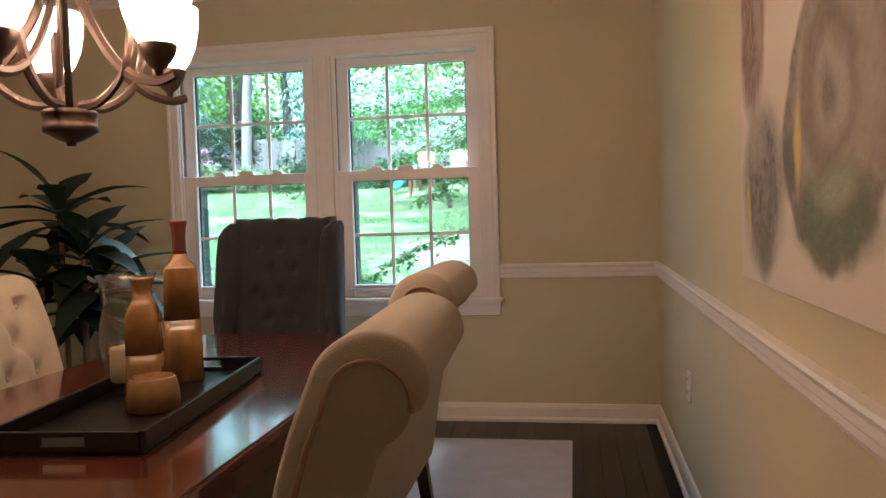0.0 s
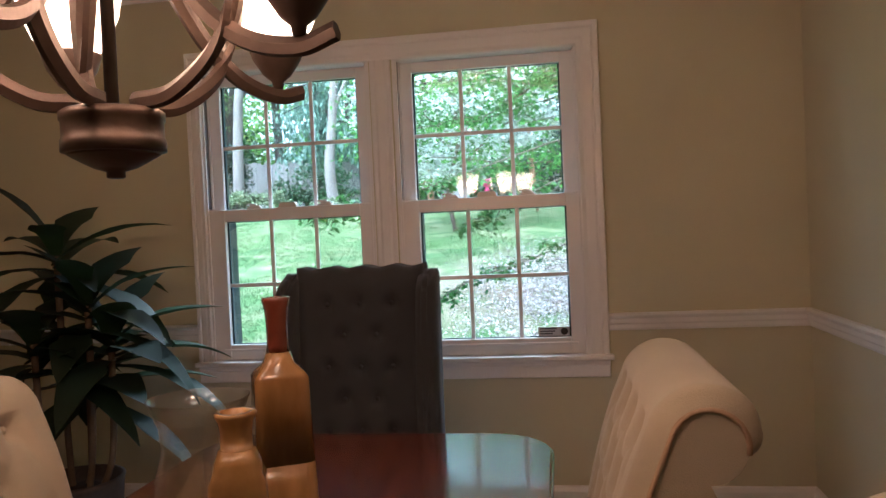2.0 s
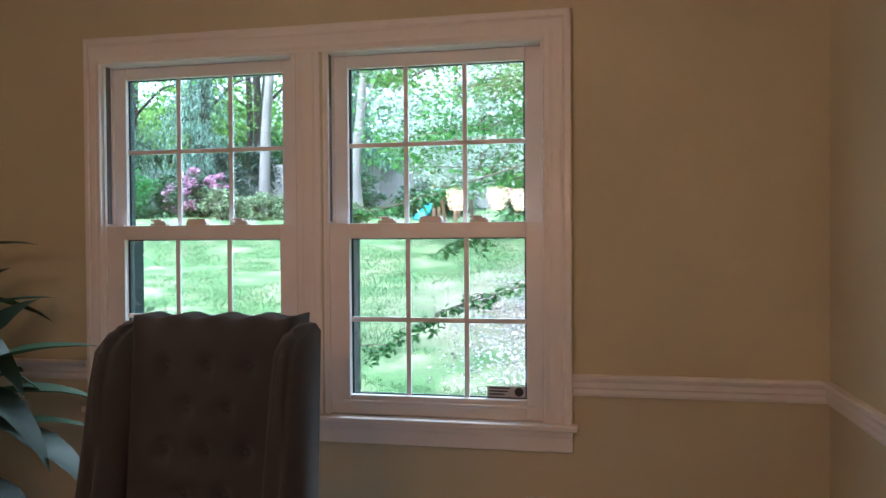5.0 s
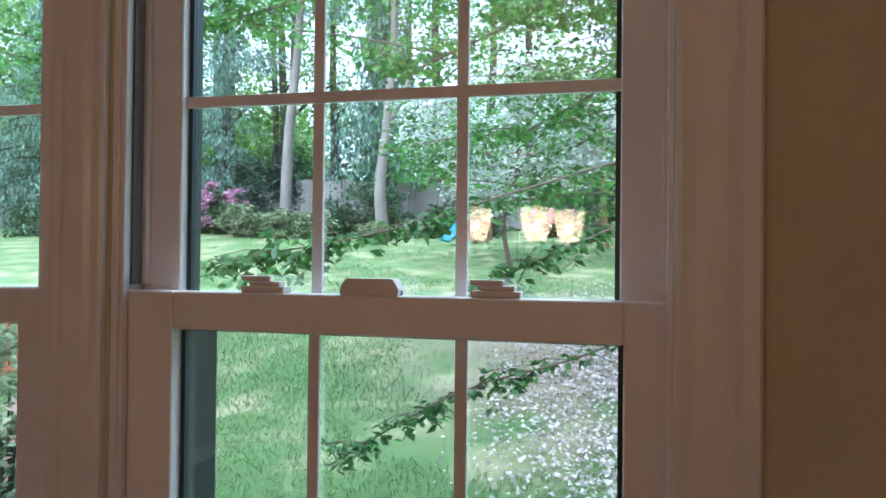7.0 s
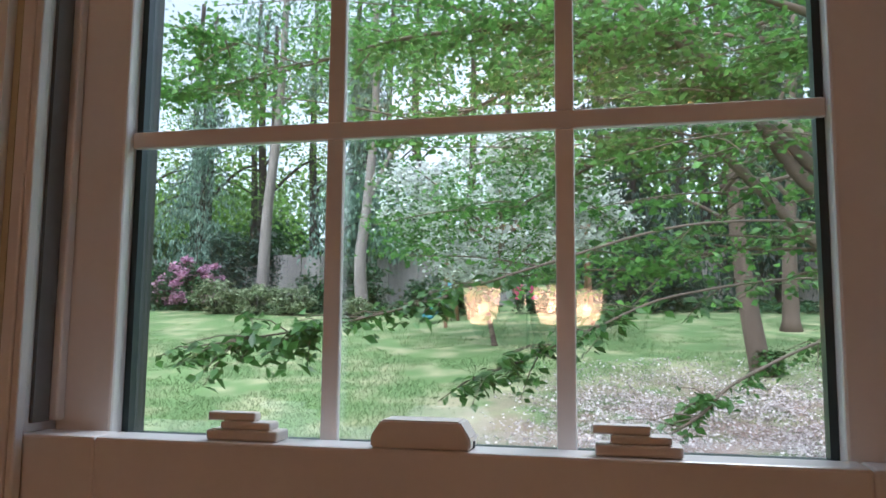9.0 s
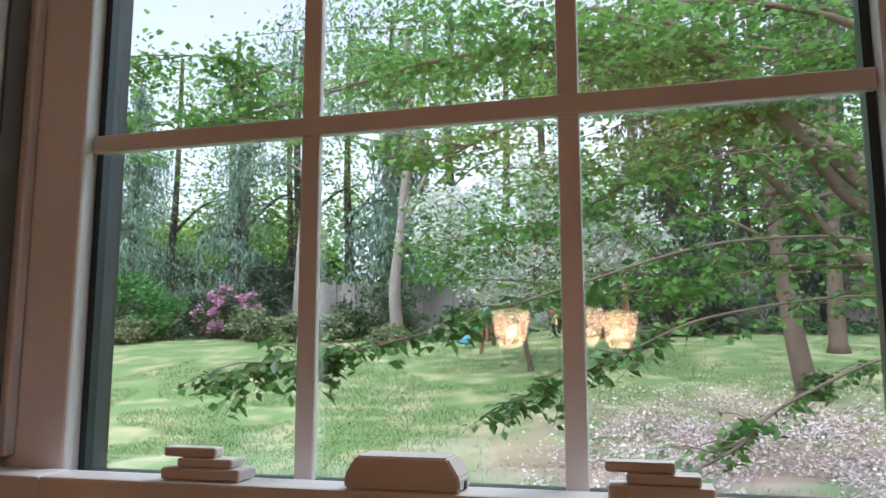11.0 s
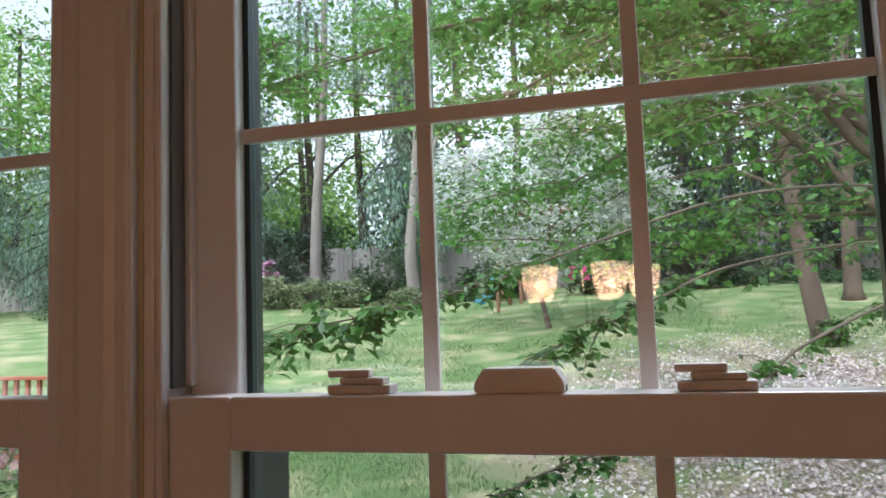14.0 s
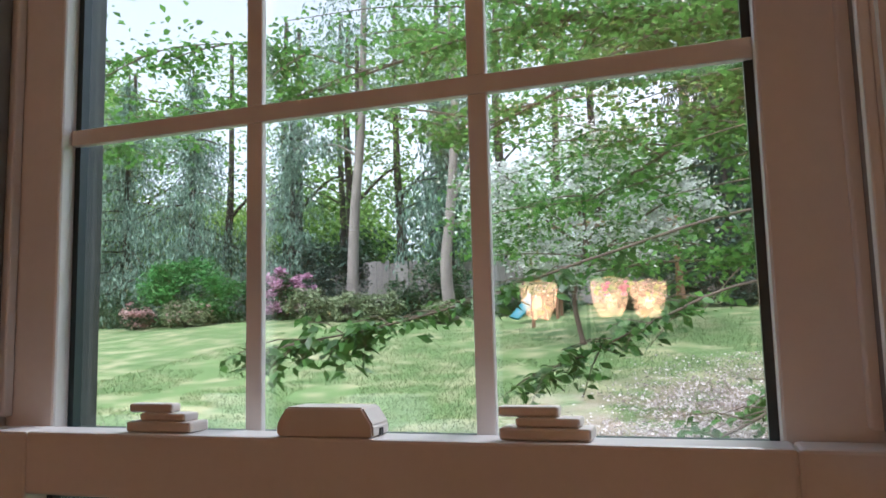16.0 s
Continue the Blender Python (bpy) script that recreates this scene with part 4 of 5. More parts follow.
def chandelier():
    t = empty("chandelier", (*CH, CHZ), "oil-rubbed bronze chandelier with lit white glass shades", "chandelier")
    t.scale = (CHS, CHS, CHS)
    part("finial", lathe([(0.009, 0), (0.012, 0.002), (0.012, 0.009), (0.028, 0.014), (0.046, 0.024), (0.056, 0.030), (0.060, 0.0325)], 28), BRONZE, t, smooth=True)
    part("hub", lathe([(0.060, 0.0327), (0.066, 0.035), (0.066, 0.050), (0.064, 0.052), (0.064, 0.074), (0.066, 0.076), (0.066, 0.086), (0.060, 0.090), (0.02, 0.093)], 32), BRONZE, t, smooth=True)
    top = (TOP - CHZ) / CHS
    part("stem", lathe([(0.009, 0.094), (0.009, top - 0.03)], 12), BRONZE, t, smooth=True)
    part("canopy", lathe([(0.012, top - 0.034), (0.06, top - 0.022), (0.066, top - 0.0005)], 24), BRONZE, t, smooth=True)
    n = 5
    for k in range(n):
        a = radians(360 * k / n + 61)
        low = k % 2 == 1
        ca, sa = math.cos(a), math.sin(a)

        def at(r, z, side=0.0):
            return Vector((ca * r - sa * side, sa * r + ca * side, z))
        # one bar rises from the hub, the other swings out from the stem and carries the shade
        rise = curve_points([at(0.035, 0.098), at(0.10, 0.106), at(0.170, 0.16), at(0.205, 0.25), at(0.212, 0.33)], 7)
        part("inner_arm", sweep(rise, 0.009, 6, flat=1.5), BRONZE, t)
        arm = curve_points([at(0.012, 0.54), at(0.05, 0.37), at(0.125, 0.235), at(0.20, 0.163), at(0.280, 0.140), at(0.335, 0.152)], 7)
        part("arm", sweep(arm, 0.009, 6, flat=1.5), BRONZE, t)
        R, zc = 0.285, 0.152
        cup = [(0.008, zc), (0.010, zc + 0.012), (0.022, zc + 0.022), (0.038, zc + 0.046), (0.046, zc + 0.070), (0.044, zc + 0.074)]
        part("cup", lathe(cup, 24, at(R, 0)), BRONZE, t, smooth=True)
        sh = [(0.041, zc + 0.0745), (0.058, zc + 0.098), (0.075, zc + 0.140), (0.084, zc + 0.19), (0.086, zc + 0.245)]
        shade = part("shade", lathe(sh + [(r - 0.004, z) for r, z in sh[::-1]], 28, at(R, 0), closed=False), SHADE, t, "lit white glass bell shade", smooth=True)
        shade.visible_shadow = False
        b = bmesh.new()
        bmesh.ops.create_uvsphere(b, u_segments=14, v_segments=10, radius=0.026)
        b.transform(Matrix.Translation(at(R, zc + 0.15)))
        part("bulb", b, BULB, t, "lit bulb", smooth=True).visible_shadow = False
        lamp = new("lamp", bpy.data.lights.new("lamp", "POINT"))
        lamp.data.energy, lamp.data.color, lamp.data.shadow_soft_size = BULB_WATTS, (1.0, 0.55, 0.29), 0.06
        lamp.parent = t
        lamp.location = at(R, zc + 0.19)
    return t


chandelier()


# ---- plant ----
def dracaena():
    t = empty("dracaena_plant", (-1.22, -0.60, 0.0), "tall potted dracaena with long dark green arching leaves", "houseplant")
    rng = random.Random(5)
    part("pot", lathe([(0.12, 0), (0.15, 0.02), (0.175, 0.30), (0.18, 0.32), (0.165, 0.32), (0.16, 0.28)], 28), POT, t, smooth=True)
    part("soil", lathe([(0.157, 0.26), (0.158, 0.275), (0.02, 0.285)], 20), SOIL, t)
    heads = [((-0.05, 0.02), 1.20), ((0.10, -0.02), 1.00), ((-0.12, -0.05), 0.86), ((0.02, 0.08), 0.72), ((0.16, 0.03), 0.86)]
    for (hx, hy), hz in heads:
        pts = curve_points([(hx * 0.6, hy * 0.6, 0.27), (hx * 0.9, hy * 0.9, hz * 0.5), (hx, hy, hz)], 6)
        part("cane", sweep(pts, 0.013, 8), CANE, t, smooth=True)
        own = bmesh.new()
        count = 13
        for k in range(count):
            a = 2.4 * k + rng.uniform(-0.3, 0.3)
            f = k / count
            L = rng.uniform(0.34, 0.58) * (0.75 + 0.35 * (1 - f))
            lift = radians(-8 + 78 * f + rng.uniform(-10, 10))
            w = rng.uniform(0.055, 0.082)
            d = Vector((math.cos(a), math.sin(a), 0))
            side = Vector((-math.sin(a), math.cos(a), 0))
            p = Vector((hx, hy, hz - 0.10 + 0.14 * f))
            ang = lift
            prev = None
            seg = 8
            for i in range(seg + 1):
                u = i / seg
                ww = w * (0.35 + 1.3 * u if u < 0.5 else 2.0 * (1 - u) ** 0.8 + 0.02)
                up = Vector((-math.sin(ang) * d.x, -math.sin(ang) * d.y, math.cos(ang)))
                row = [own.verts.new(p + side * ww), own.verts.new(p - up * ww * 0.22), own.verts.new(p - side * ww)]
                if prev:
                    own.faces.new((prev[0], prev[1], row[1], row[0]))
                    own.faces.new((prev[1], prev[2], row[2], row[1]))
                prev = row
                p = p + (d * math.cos(ang) + Vector((0, 0, 1)) * math.sin(ang)) * (L / seg)
                if p.y > 0.55:
                    p.y = 0.55
                ang -= radians(rng.uniform(4, 11))
        part("leaf_head", own, PLANTLEAF, t, "rosette of dark strap-shaped leaves", smooth=True)
    return t


dracaena()


# ---- outdoors: ground ----
def lawn():
    xs = np.concatenate([np.linspace(-900, -60, 8), np.linspace(-40, 30, 90), np.linspace(60, 900, 8)])
    ys = np.concatenate([np.linspace(-900, -30, 6), [-12, -6, 0.16], np.linspace(0.6, 32, 90), np.linspace(50, 900, 8)])
    own = bmesh.new()
    grid = [[own.verts.new((x, y, float(ground_z(x, y)) + (0.018 * noise.noise(Vector((x * 0.9, y * 0.9, 0))) if 0 < y < 32 and abs(x) < 45 else 0))) for x in xs] for y in ys]
    for a, c in zip(grid, grid[1:]):
        for i in range(len(xs) - 1):
            own.faces.new((a[i], a[i + 1], c[i + 1], c[i]))
    return tagged(link_mesh("ground", own, LAWN, smooth=True), "sloping back lawn of green grass with dry patches", "lawn", kind="structure")


lawn()
rs = np.random.default_rng(7)


def scatter(n, x0, x1, y0, y1, lift=0.0):
    x, y = rs.uniform(x0, x1, n), rs.uniform(y0, y1, n)
    return np.stack([x, y, ground_z(x, y) + lift], 1)


# grass blades thin out with distance
g = scatter(230000, -10, 6, 1.2, 19)
keep = rs.uniform(0, 1, len(g)) < np.clip(1.35 - g[:, 1] / 17, 0.25, 1)
patch = np.array([noise.noise(Vector((p[0] * 0.7, p[1] * 0.7, 3))) for p in g])
bare = np.hypot(g[:, 0] - 1.7, g[:, 1] - 8.2) < 3.6
g = g[keep & (patch > -0.18) & ~(bare & (rs.uniform(0, 1, len(g)) < 0.8))]
tagged(leaves("grass", g, 0.06, GRASSBLADE, rng=rs, droop=-0.9, width=0.12, spread=0.4), "short uneven green grass blades on the lawn", "grass", kind="stuff")

# petals under the dogwood
k = 60000
pa = np.stack([rs.normal(2.0, 2.1, k), rs.normal(6.9, 2.4, k)], 1)
pa = pa[(pa[:, 1] > 2.5) & (pa[:, 1] < 13)]
m_ = np.array([noise.noise(Vector((p[0] * 0.9, p[1] * 0.9, 9))) for p in pa])
pa = pa[(m_ > rs.uniform(-0.5, 0.22, len(pa))) & (pa[:, 0] + 0.10 * pa[:, 1] > rs.uniform(-0.3, 1.2, len(pa)))]
pz = np.concatenate([pa, (ground_z(pa[:, 0], pa[:, 1]) + 0.03)[:, None]], 1)
tagged(leaves("fallen_petals", pz, 0.042, PETAL, rng=rs, droop=0.0, width=0.9, spread=0.25), "pale pink fallen petals strewn over the grass", "petals", kind="stuff")


# ---- outdoors: fence ----
def fence():
    t = empty("fence", (0, 25.5, float(ground_z(0, 25.5))), "weathered grey vertical board fence behind the beds", "fence")
    base = Vector((0, 25.5, float(ground_z(0, 25.5))))
    r = random.Random(3)
    meshes = []
    for q in range(4):
        own = box(-0.088, 0.088, -0.011, 0.011, -0.1, 1.62 + 0.04 * q)
        me = bpy.data.meshes.new("board")
        own.to_mesh(me)
        own.free()
        me.materials.append(FENCEWOOD)
        meshes.append(me)
    x = -27.0
    while x < 20.5:
        ob = new("board", r.choice(meshes))
        ob.parent = t
        ob.location = (x - base.x, r.uniform(-0.01, 0.01), float(ground_z(x, 25.5)) - base.z + r.uniform(-0.02, 0.03))
        ob.rotation_euler = (0, radians(r.uniform(-0.8, 0.8)), 0)
        x += 0.183
    for z in (0.35, 1.35):
        part("rail", box(-27.1, 20.6, 0.03, 0.07, z, z + 0.09), FENCEWOOD, t)


fence()


# ---- outdoors: trees and shrubs ----
def tree(name, at, limbs, bark, crown, size, mat, label, category="tree", extra=None, droop=0.3, down=None, width=0.5):
    """limbs: lists of (points, start radius, end radius) from the tree's foot; crown: leaf centres from the foot."""
    foot = Vector((at[0], at[1], float(ground_z(at[0], at[1])) - 0.05))
    t = new(name)
    t.location = foot
    tagged(t, label, category)
    for i, (pts, ra, rb) in enumerate(limbs):
        fine = curve_points(pts, 6)
        n = len(fine)
        rad = [ra + (rb - ra) * k / (n - 1) for k in range(n)]
        if i == 0:
            rad[0] *= 1.35
        part("trunk" if i == 0 else "limb", sweep(fine, rad, 10 if i == 0 else 7), bark, t, smooth=True)
    if crown is not None and len(crown):
        leaves("crown", crown, size, mat, t, rs, droop=droop, down=down, width=width)
    for nm, pts, sz, mt in extra or ():
        leaves(nm, pts, sz, mt, t, rs, droop=0.1, width=0.8)
    return t


def clump(center, radii, n, clusters=60, tight=0.13):
    """Leaf places in an uneven crown: clusters with gaps between them."""
    c = rs.normal(0, 1, (clusters, 3))
    c /= np.linalg.norm(c, axis=1, keepdims=True)
    c *= rs.uniform(0.35, 1.0, (clusters, 1)) ** 0.5
    c += rs.normal(0, 0.08, c.shape)
    pick = rs.integers(0, clusters, n)
    p = c[pick] + rs.normal(0, tight, (n, 3))
    return p * np.array(radii) + np.array(center)


def sprays(points, n, spread, hang=0.0):
    """Leaf places along a limb."""
    f = np.array([tuple(p) for p in points])
    i = rs.integers(0, len(f) - 1, n)
    u = rs.uniform(0, 1, (n, 1))
    p = f[i] * (1 - u) + f[i + 1] * u
    p += rs.normal(0, 1, (n, 3)) * np.array(spread)
    p[:, 2] -= np.abs(rs.normal(0, hang, n)) if hang else 0
    return p


def conifer(at, height, reach, label, mat=SPRUCE, bark=DARKBARK, n=9000, low=0.12, size=0.22):
    """A spruce: whorls of sagging boughs with hanging needle sprays, ragged and open."""
    limbs = [([(0, 0, 0), (0.05, 0, height * 0.5), (0, 0.05, height)], 0.17, 0.03)]
    cs = []
    levels = int(height * 2.2)
    for L in range(levels):
        f = L / levels
        z = height * (low + (1 - low) * f)
        r = reach * (1 - f) ** 0.75 * rs.uniform(0.65, 1.1) + 0.15
        for b in range(5):
            a = rs.uniform(0, 2 * np.pi)
            pts = curve_points([(0, 0, z), (math.cos(a) * r * 0.5, math.sin(a) * r * 0.5, z - 0.05 * r), (math.cos(a) * r, math.sin(a) * r, z - 0.28 * r)], 4)
            if f < 0.7 and b < 2:
                limbs.append((pts[::4] + [pts[-1]], 0.03, 0.008))
            k = max(6, int(n / (levels * 5) * (r / reach + 0.3)))
            cs.append(sprays(pts, k, (0.10 * r + 0.05, 0.10 * r + 0.05, 0.06), 0.32))
    return tree("spruce_tree", at, limbs, bark, np.concatenate(cs), size, mat, label, droop=0.6, down=0.55, width=0.34)


conifer((-17.2, 22.8), 9.6, 2.8, "tall blue-green weeping spruce behind the flower bed", n=19000, size=0.16)
conifer((-20.8, 23.5), 10.0, 2.7, "tall blue-green weeping spruce near the fence corner", n=18000, size=0.16)
conifer((-13.6, 23.8), 9.0, 2.0, "blue-green weeping spruce with hanging sprays", n=10000, size=0.16)
conifer((-7.6, 24.0), 10.0, 2.0, "thin weeping spruce with bare lower trunk", n=9000, low=0.25)
conifer((-24.5, 22.0), 11.0, 3.2, "tall blue-green weeping spruce by the fence", n=20000, size=0.17)
# these three stand in shade, which is put into their needle colour
conifer((1.2, 23.0), 12.0, 2.5, "dark shaded spruce in front of the fence", SHADESPRUCE, n=12000)
conifer((5.6, 24.2), 12.0, 2.6, "dark shaded spruce in front of the fence", SHADESPRUCE, n=12000)
conifer((9.8, 23.0), 12.0, 2.8, "dark shaded spruce in front of the fence", SHADESPRUCE, n=9000)

# bare pale trunks with a little crown far up
tree("pine_tree", (-10.1, 21.6), [([(0, 0, 0), (0.12, 0, 3.2), (0.42, 0, 6.5), (0.55, 0, 10.5)], 0.20, 0.09),
     ([(0.42, 0, 6.5), (1.1, 0.2, 7.2), (1.9, 0.2, 7.3)], 0.05, 0.015), ([(0.3, 0, 5.2), (-0.6, 0.1, 5.7), (-1.5, 0.1, 5.7)], 0.045, 0.015)],
     PALEBARK, np.concatenate([clump((0.6, 0, 9.3), (2.0, 1.6, 2.3), 1500, 40, 0.16), sprays([(-1.5, 0.1, 5.7), (-0.6, 0.1, 5.7)], 300, (0.3, 0.3, 0.2)), sprays([(1.1, 0.2, 7.2), (1.9, 0.2, 7.3)], 300, (0.3, 0.3, 0.2))]),
     0.20, SPRUCE, "pale-barked pine with a long bare trunk", droop=0.5, down=0.35, width=0.35)
tree("birch_tree", (-6.1, 19.6), [([(0, 0, 0), (-0.12, 0, 1.6), (0.05, 0, 3.2), (0.25, 0, 6.0), (0.2, 0, 9)], 0.19, 0.08),
     ([(0.05, 0, 3.2), (0.7, 0, 4.6), (1.3, 0.1, 6.0)], 0.07, 0.03)], PALEBARK, clump((0.4, 0.3, 8.2), (2.2, 1.8, 2.0), 3600, 40, 0.15), 0.17, MAPLE, "pale-barked tree leaning beside the fence")
# crowns on the left have backlight in their leaf colour, on the right shade
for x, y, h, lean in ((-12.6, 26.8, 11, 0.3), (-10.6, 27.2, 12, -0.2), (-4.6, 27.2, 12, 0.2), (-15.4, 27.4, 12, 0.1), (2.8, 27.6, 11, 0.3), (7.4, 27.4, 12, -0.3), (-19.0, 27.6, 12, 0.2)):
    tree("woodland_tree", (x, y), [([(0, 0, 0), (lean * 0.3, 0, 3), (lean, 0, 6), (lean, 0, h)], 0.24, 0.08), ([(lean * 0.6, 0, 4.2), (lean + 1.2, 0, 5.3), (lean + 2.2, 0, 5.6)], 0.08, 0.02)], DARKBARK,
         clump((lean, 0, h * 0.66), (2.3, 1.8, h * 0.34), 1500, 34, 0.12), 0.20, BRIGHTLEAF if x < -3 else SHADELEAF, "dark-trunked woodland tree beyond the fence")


# right of x = -5 the crowns have shade in their leaf colour
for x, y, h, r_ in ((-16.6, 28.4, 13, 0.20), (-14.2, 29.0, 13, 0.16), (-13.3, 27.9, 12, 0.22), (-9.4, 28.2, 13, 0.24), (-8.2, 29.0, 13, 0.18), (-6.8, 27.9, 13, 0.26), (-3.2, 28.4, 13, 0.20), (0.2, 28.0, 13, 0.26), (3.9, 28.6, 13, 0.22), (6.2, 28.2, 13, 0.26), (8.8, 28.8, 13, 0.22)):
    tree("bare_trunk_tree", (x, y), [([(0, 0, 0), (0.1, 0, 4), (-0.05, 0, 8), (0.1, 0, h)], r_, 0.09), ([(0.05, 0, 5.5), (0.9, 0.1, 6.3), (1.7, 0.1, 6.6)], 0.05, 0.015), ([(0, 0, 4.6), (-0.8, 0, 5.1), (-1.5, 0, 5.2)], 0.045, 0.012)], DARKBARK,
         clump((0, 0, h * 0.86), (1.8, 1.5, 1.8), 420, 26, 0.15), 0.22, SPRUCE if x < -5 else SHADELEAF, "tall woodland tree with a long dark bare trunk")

# the far wood closes the view
def far_wood():
    cs = []
    for _ in range(70):
        x, y = rs.uniform(-46, 30), rs.uniform(31, 44)
        h = rs.uniform(4.0, 7.5) if x < -4 else rs.uniform(5, 10)
        cs.append(clump((x, y, float(ground_z(x, y)) + h * 0.5), (3.0, 2.0, h * 0.55), 2100, 60, 0.16))
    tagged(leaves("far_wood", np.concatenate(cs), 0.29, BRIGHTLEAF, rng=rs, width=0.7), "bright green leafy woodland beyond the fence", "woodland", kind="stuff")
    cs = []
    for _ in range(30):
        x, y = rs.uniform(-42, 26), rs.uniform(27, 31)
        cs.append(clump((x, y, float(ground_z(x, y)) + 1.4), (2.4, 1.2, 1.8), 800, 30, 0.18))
    # the undergrowth is dark by the shade put into its leaf colour
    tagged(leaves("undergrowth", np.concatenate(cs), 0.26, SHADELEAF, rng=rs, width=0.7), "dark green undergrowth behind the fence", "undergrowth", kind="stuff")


far_wood()


def shrub(name, at, radii, n, size, mat, label, flowers=None, n_flowers=0, fsize=0.09, width=0.55):
    z = float(ground_z(*at))
    t = new(name)
    t.location = (*at, z)
    tagged(t, label, "shrub")
    stems = bmesh.new()
    for _ in range(7):
        a = rs.uniform(0, 6.28)
        sweep([(0, 0, -0.03), (math.cos(a) * radii[0] * 0.3, math.sin(a) * radii[1] * 0.3, radii[2] * 0.7), (math.cos(a) * radii[0] * 0.6, math.sin(a) * radii[1] * 0.6, radii[2] * 1.3)], [0.02, 0.014, 0.006], 6, stems)
    part("stems", stems, DARKBARK, t)
    p = clump((0, 0, radii[2] * 0.95), radii, n, 70, 0.12)
    p[:, 2] = np.abs(p[:, 2]) + 0.02
    leaves("leaves", p, size, mat, t, rs, droop=0.1, width=width)
    if flowers:
        q = clump((0, 0, radii[2] * 1.0), (radii[0] * 1.04, radii[1] * 1.04, radii[2] * 1.04), n_flowers, 34, 0.07)
        q[:, 2] = np.abs(q[:, 2]) + 0.05
        leaves("flowers", q, fsize, flowers, t, rs, droop=-0.2, width=0.9)
    return t


shrub("round_bush", (-15.5, 20.6), (1.75, 1.3, 1.12), 9000, 0.13, BUSHLEAF, "large rounded bright green bush in the bed")
shrub("azalea_bush", (-12.0, 20.9), (1.0, 0.8, 0.72), 3000, 0.11, SHADELEAF, "azalea bush covered with deep pink flowers", AZALEA, 3200, 0.12)
shrub("azalea_bush", (-13.0, 21.6), (0.7, 0.6, 0.55), 1500, 0.11, SHADELEAF, "azalea bush with deep pink flowers", AZALEA, 1400, 0.12)
shrub("azalea_bush", (-16.9, 19.7), (0.62, 0.5, 0.38), 1200, 0.09, SHADELEAF, "low azalea bush with pale pink flowers", PALEAZALEA, 1300)
shrub("variegated_shrub", (-14.9, 19.6), (0.85, 0.55, 0.42), 2400, 0.10, VARIEGATED, "low variegated shrub with faded blooms", PALEAZALEA, 260)
shrub("variegated_shrub", (-10.6, 19.7), (0.72, 0.55, 0.46), 2600, 0.10, VARIEGATED, "low rounded pale variegated shrub")
shrub("variegated_shrub", (-9.35, 19.7), (0.66, 0.5, 0.42), 2300, 0.10, VARIEGATED, "low rounded pale variegated shrub")
shrub("variegated_shrub", (-8.25, 19.8), (0.62, 0.5, 0.42), 2200, 0.10, VARIEGATED, "low rounded pale variegated shrub")
shrub("variegated_shrub", (-6.2, 18.9), (0.55, 0.4, 0.30), 1500, 0.10, VARIEGATED, "low pale variegated shrub at the tree's foot")
shrub("dark_shrub", (-11.4, 22.6), (1.35, 0.9, 1.25), 5200, 0.13, SHADESPRUCE, "dark layered evergreen shrub")
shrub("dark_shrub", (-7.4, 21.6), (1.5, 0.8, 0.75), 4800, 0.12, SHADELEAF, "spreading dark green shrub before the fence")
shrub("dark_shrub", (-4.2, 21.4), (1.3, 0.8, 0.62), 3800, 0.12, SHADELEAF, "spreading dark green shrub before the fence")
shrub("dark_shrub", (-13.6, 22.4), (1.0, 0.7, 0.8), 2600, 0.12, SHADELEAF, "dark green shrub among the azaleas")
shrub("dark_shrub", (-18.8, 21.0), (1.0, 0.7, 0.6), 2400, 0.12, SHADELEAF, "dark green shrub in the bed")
# the next two shrubs have the shade they stand in as leaf colour
shrub("dark_shrub", (1.3, 20.6), (1.5, 0.9, 1.0), 4800, 0.12, SHADESPRUCE, "dark evergreen shrub in deep shade")
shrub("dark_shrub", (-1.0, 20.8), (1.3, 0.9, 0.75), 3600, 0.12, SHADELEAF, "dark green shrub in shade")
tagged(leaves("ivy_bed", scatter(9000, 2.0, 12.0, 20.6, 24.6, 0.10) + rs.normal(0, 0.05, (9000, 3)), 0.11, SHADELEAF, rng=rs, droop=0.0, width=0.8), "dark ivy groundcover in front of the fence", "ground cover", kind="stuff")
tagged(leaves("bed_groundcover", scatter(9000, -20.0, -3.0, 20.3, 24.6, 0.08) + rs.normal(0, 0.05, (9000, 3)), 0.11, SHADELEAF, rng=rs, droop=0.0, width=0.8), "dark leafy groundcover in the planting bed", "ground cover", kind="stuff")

# white-flowering dogwood
dz = clump((0.0, 0.0, 2.7), (2.5, 1.8, 1.5), 5200, 60, 0.12)
tree("dogwood_tree", (-1.7, 14.6), [([(0, 0, 0), (-0.15, 0, 1.0), (0.1, 0, 2.0), (0.1, 0, 3.2)], 0.055, 0.03)] +
     [([(0, 0, 1.4 + 0.3 * k), (math.cos(1.3 * k) * 1.0, math.sin(1.3 * k) * 0.7, 2.3 + 0.2 * k), (math.cos(1.3 * k) * 2.0, math.sin(1.3 * k) * 1.3, 2.9 + 0.2 * k)], 0.035, 0.01) for k in range(5)],
     BARK, dz, 0.12, MAPLE, "dogwood tree in full white blossom", extra=[("blossoms", clump((0, -0.1, 2.8), (2.6, 1.9, 1.55), 9500, 80, 0.10), 0.11, BLOSSOM)])

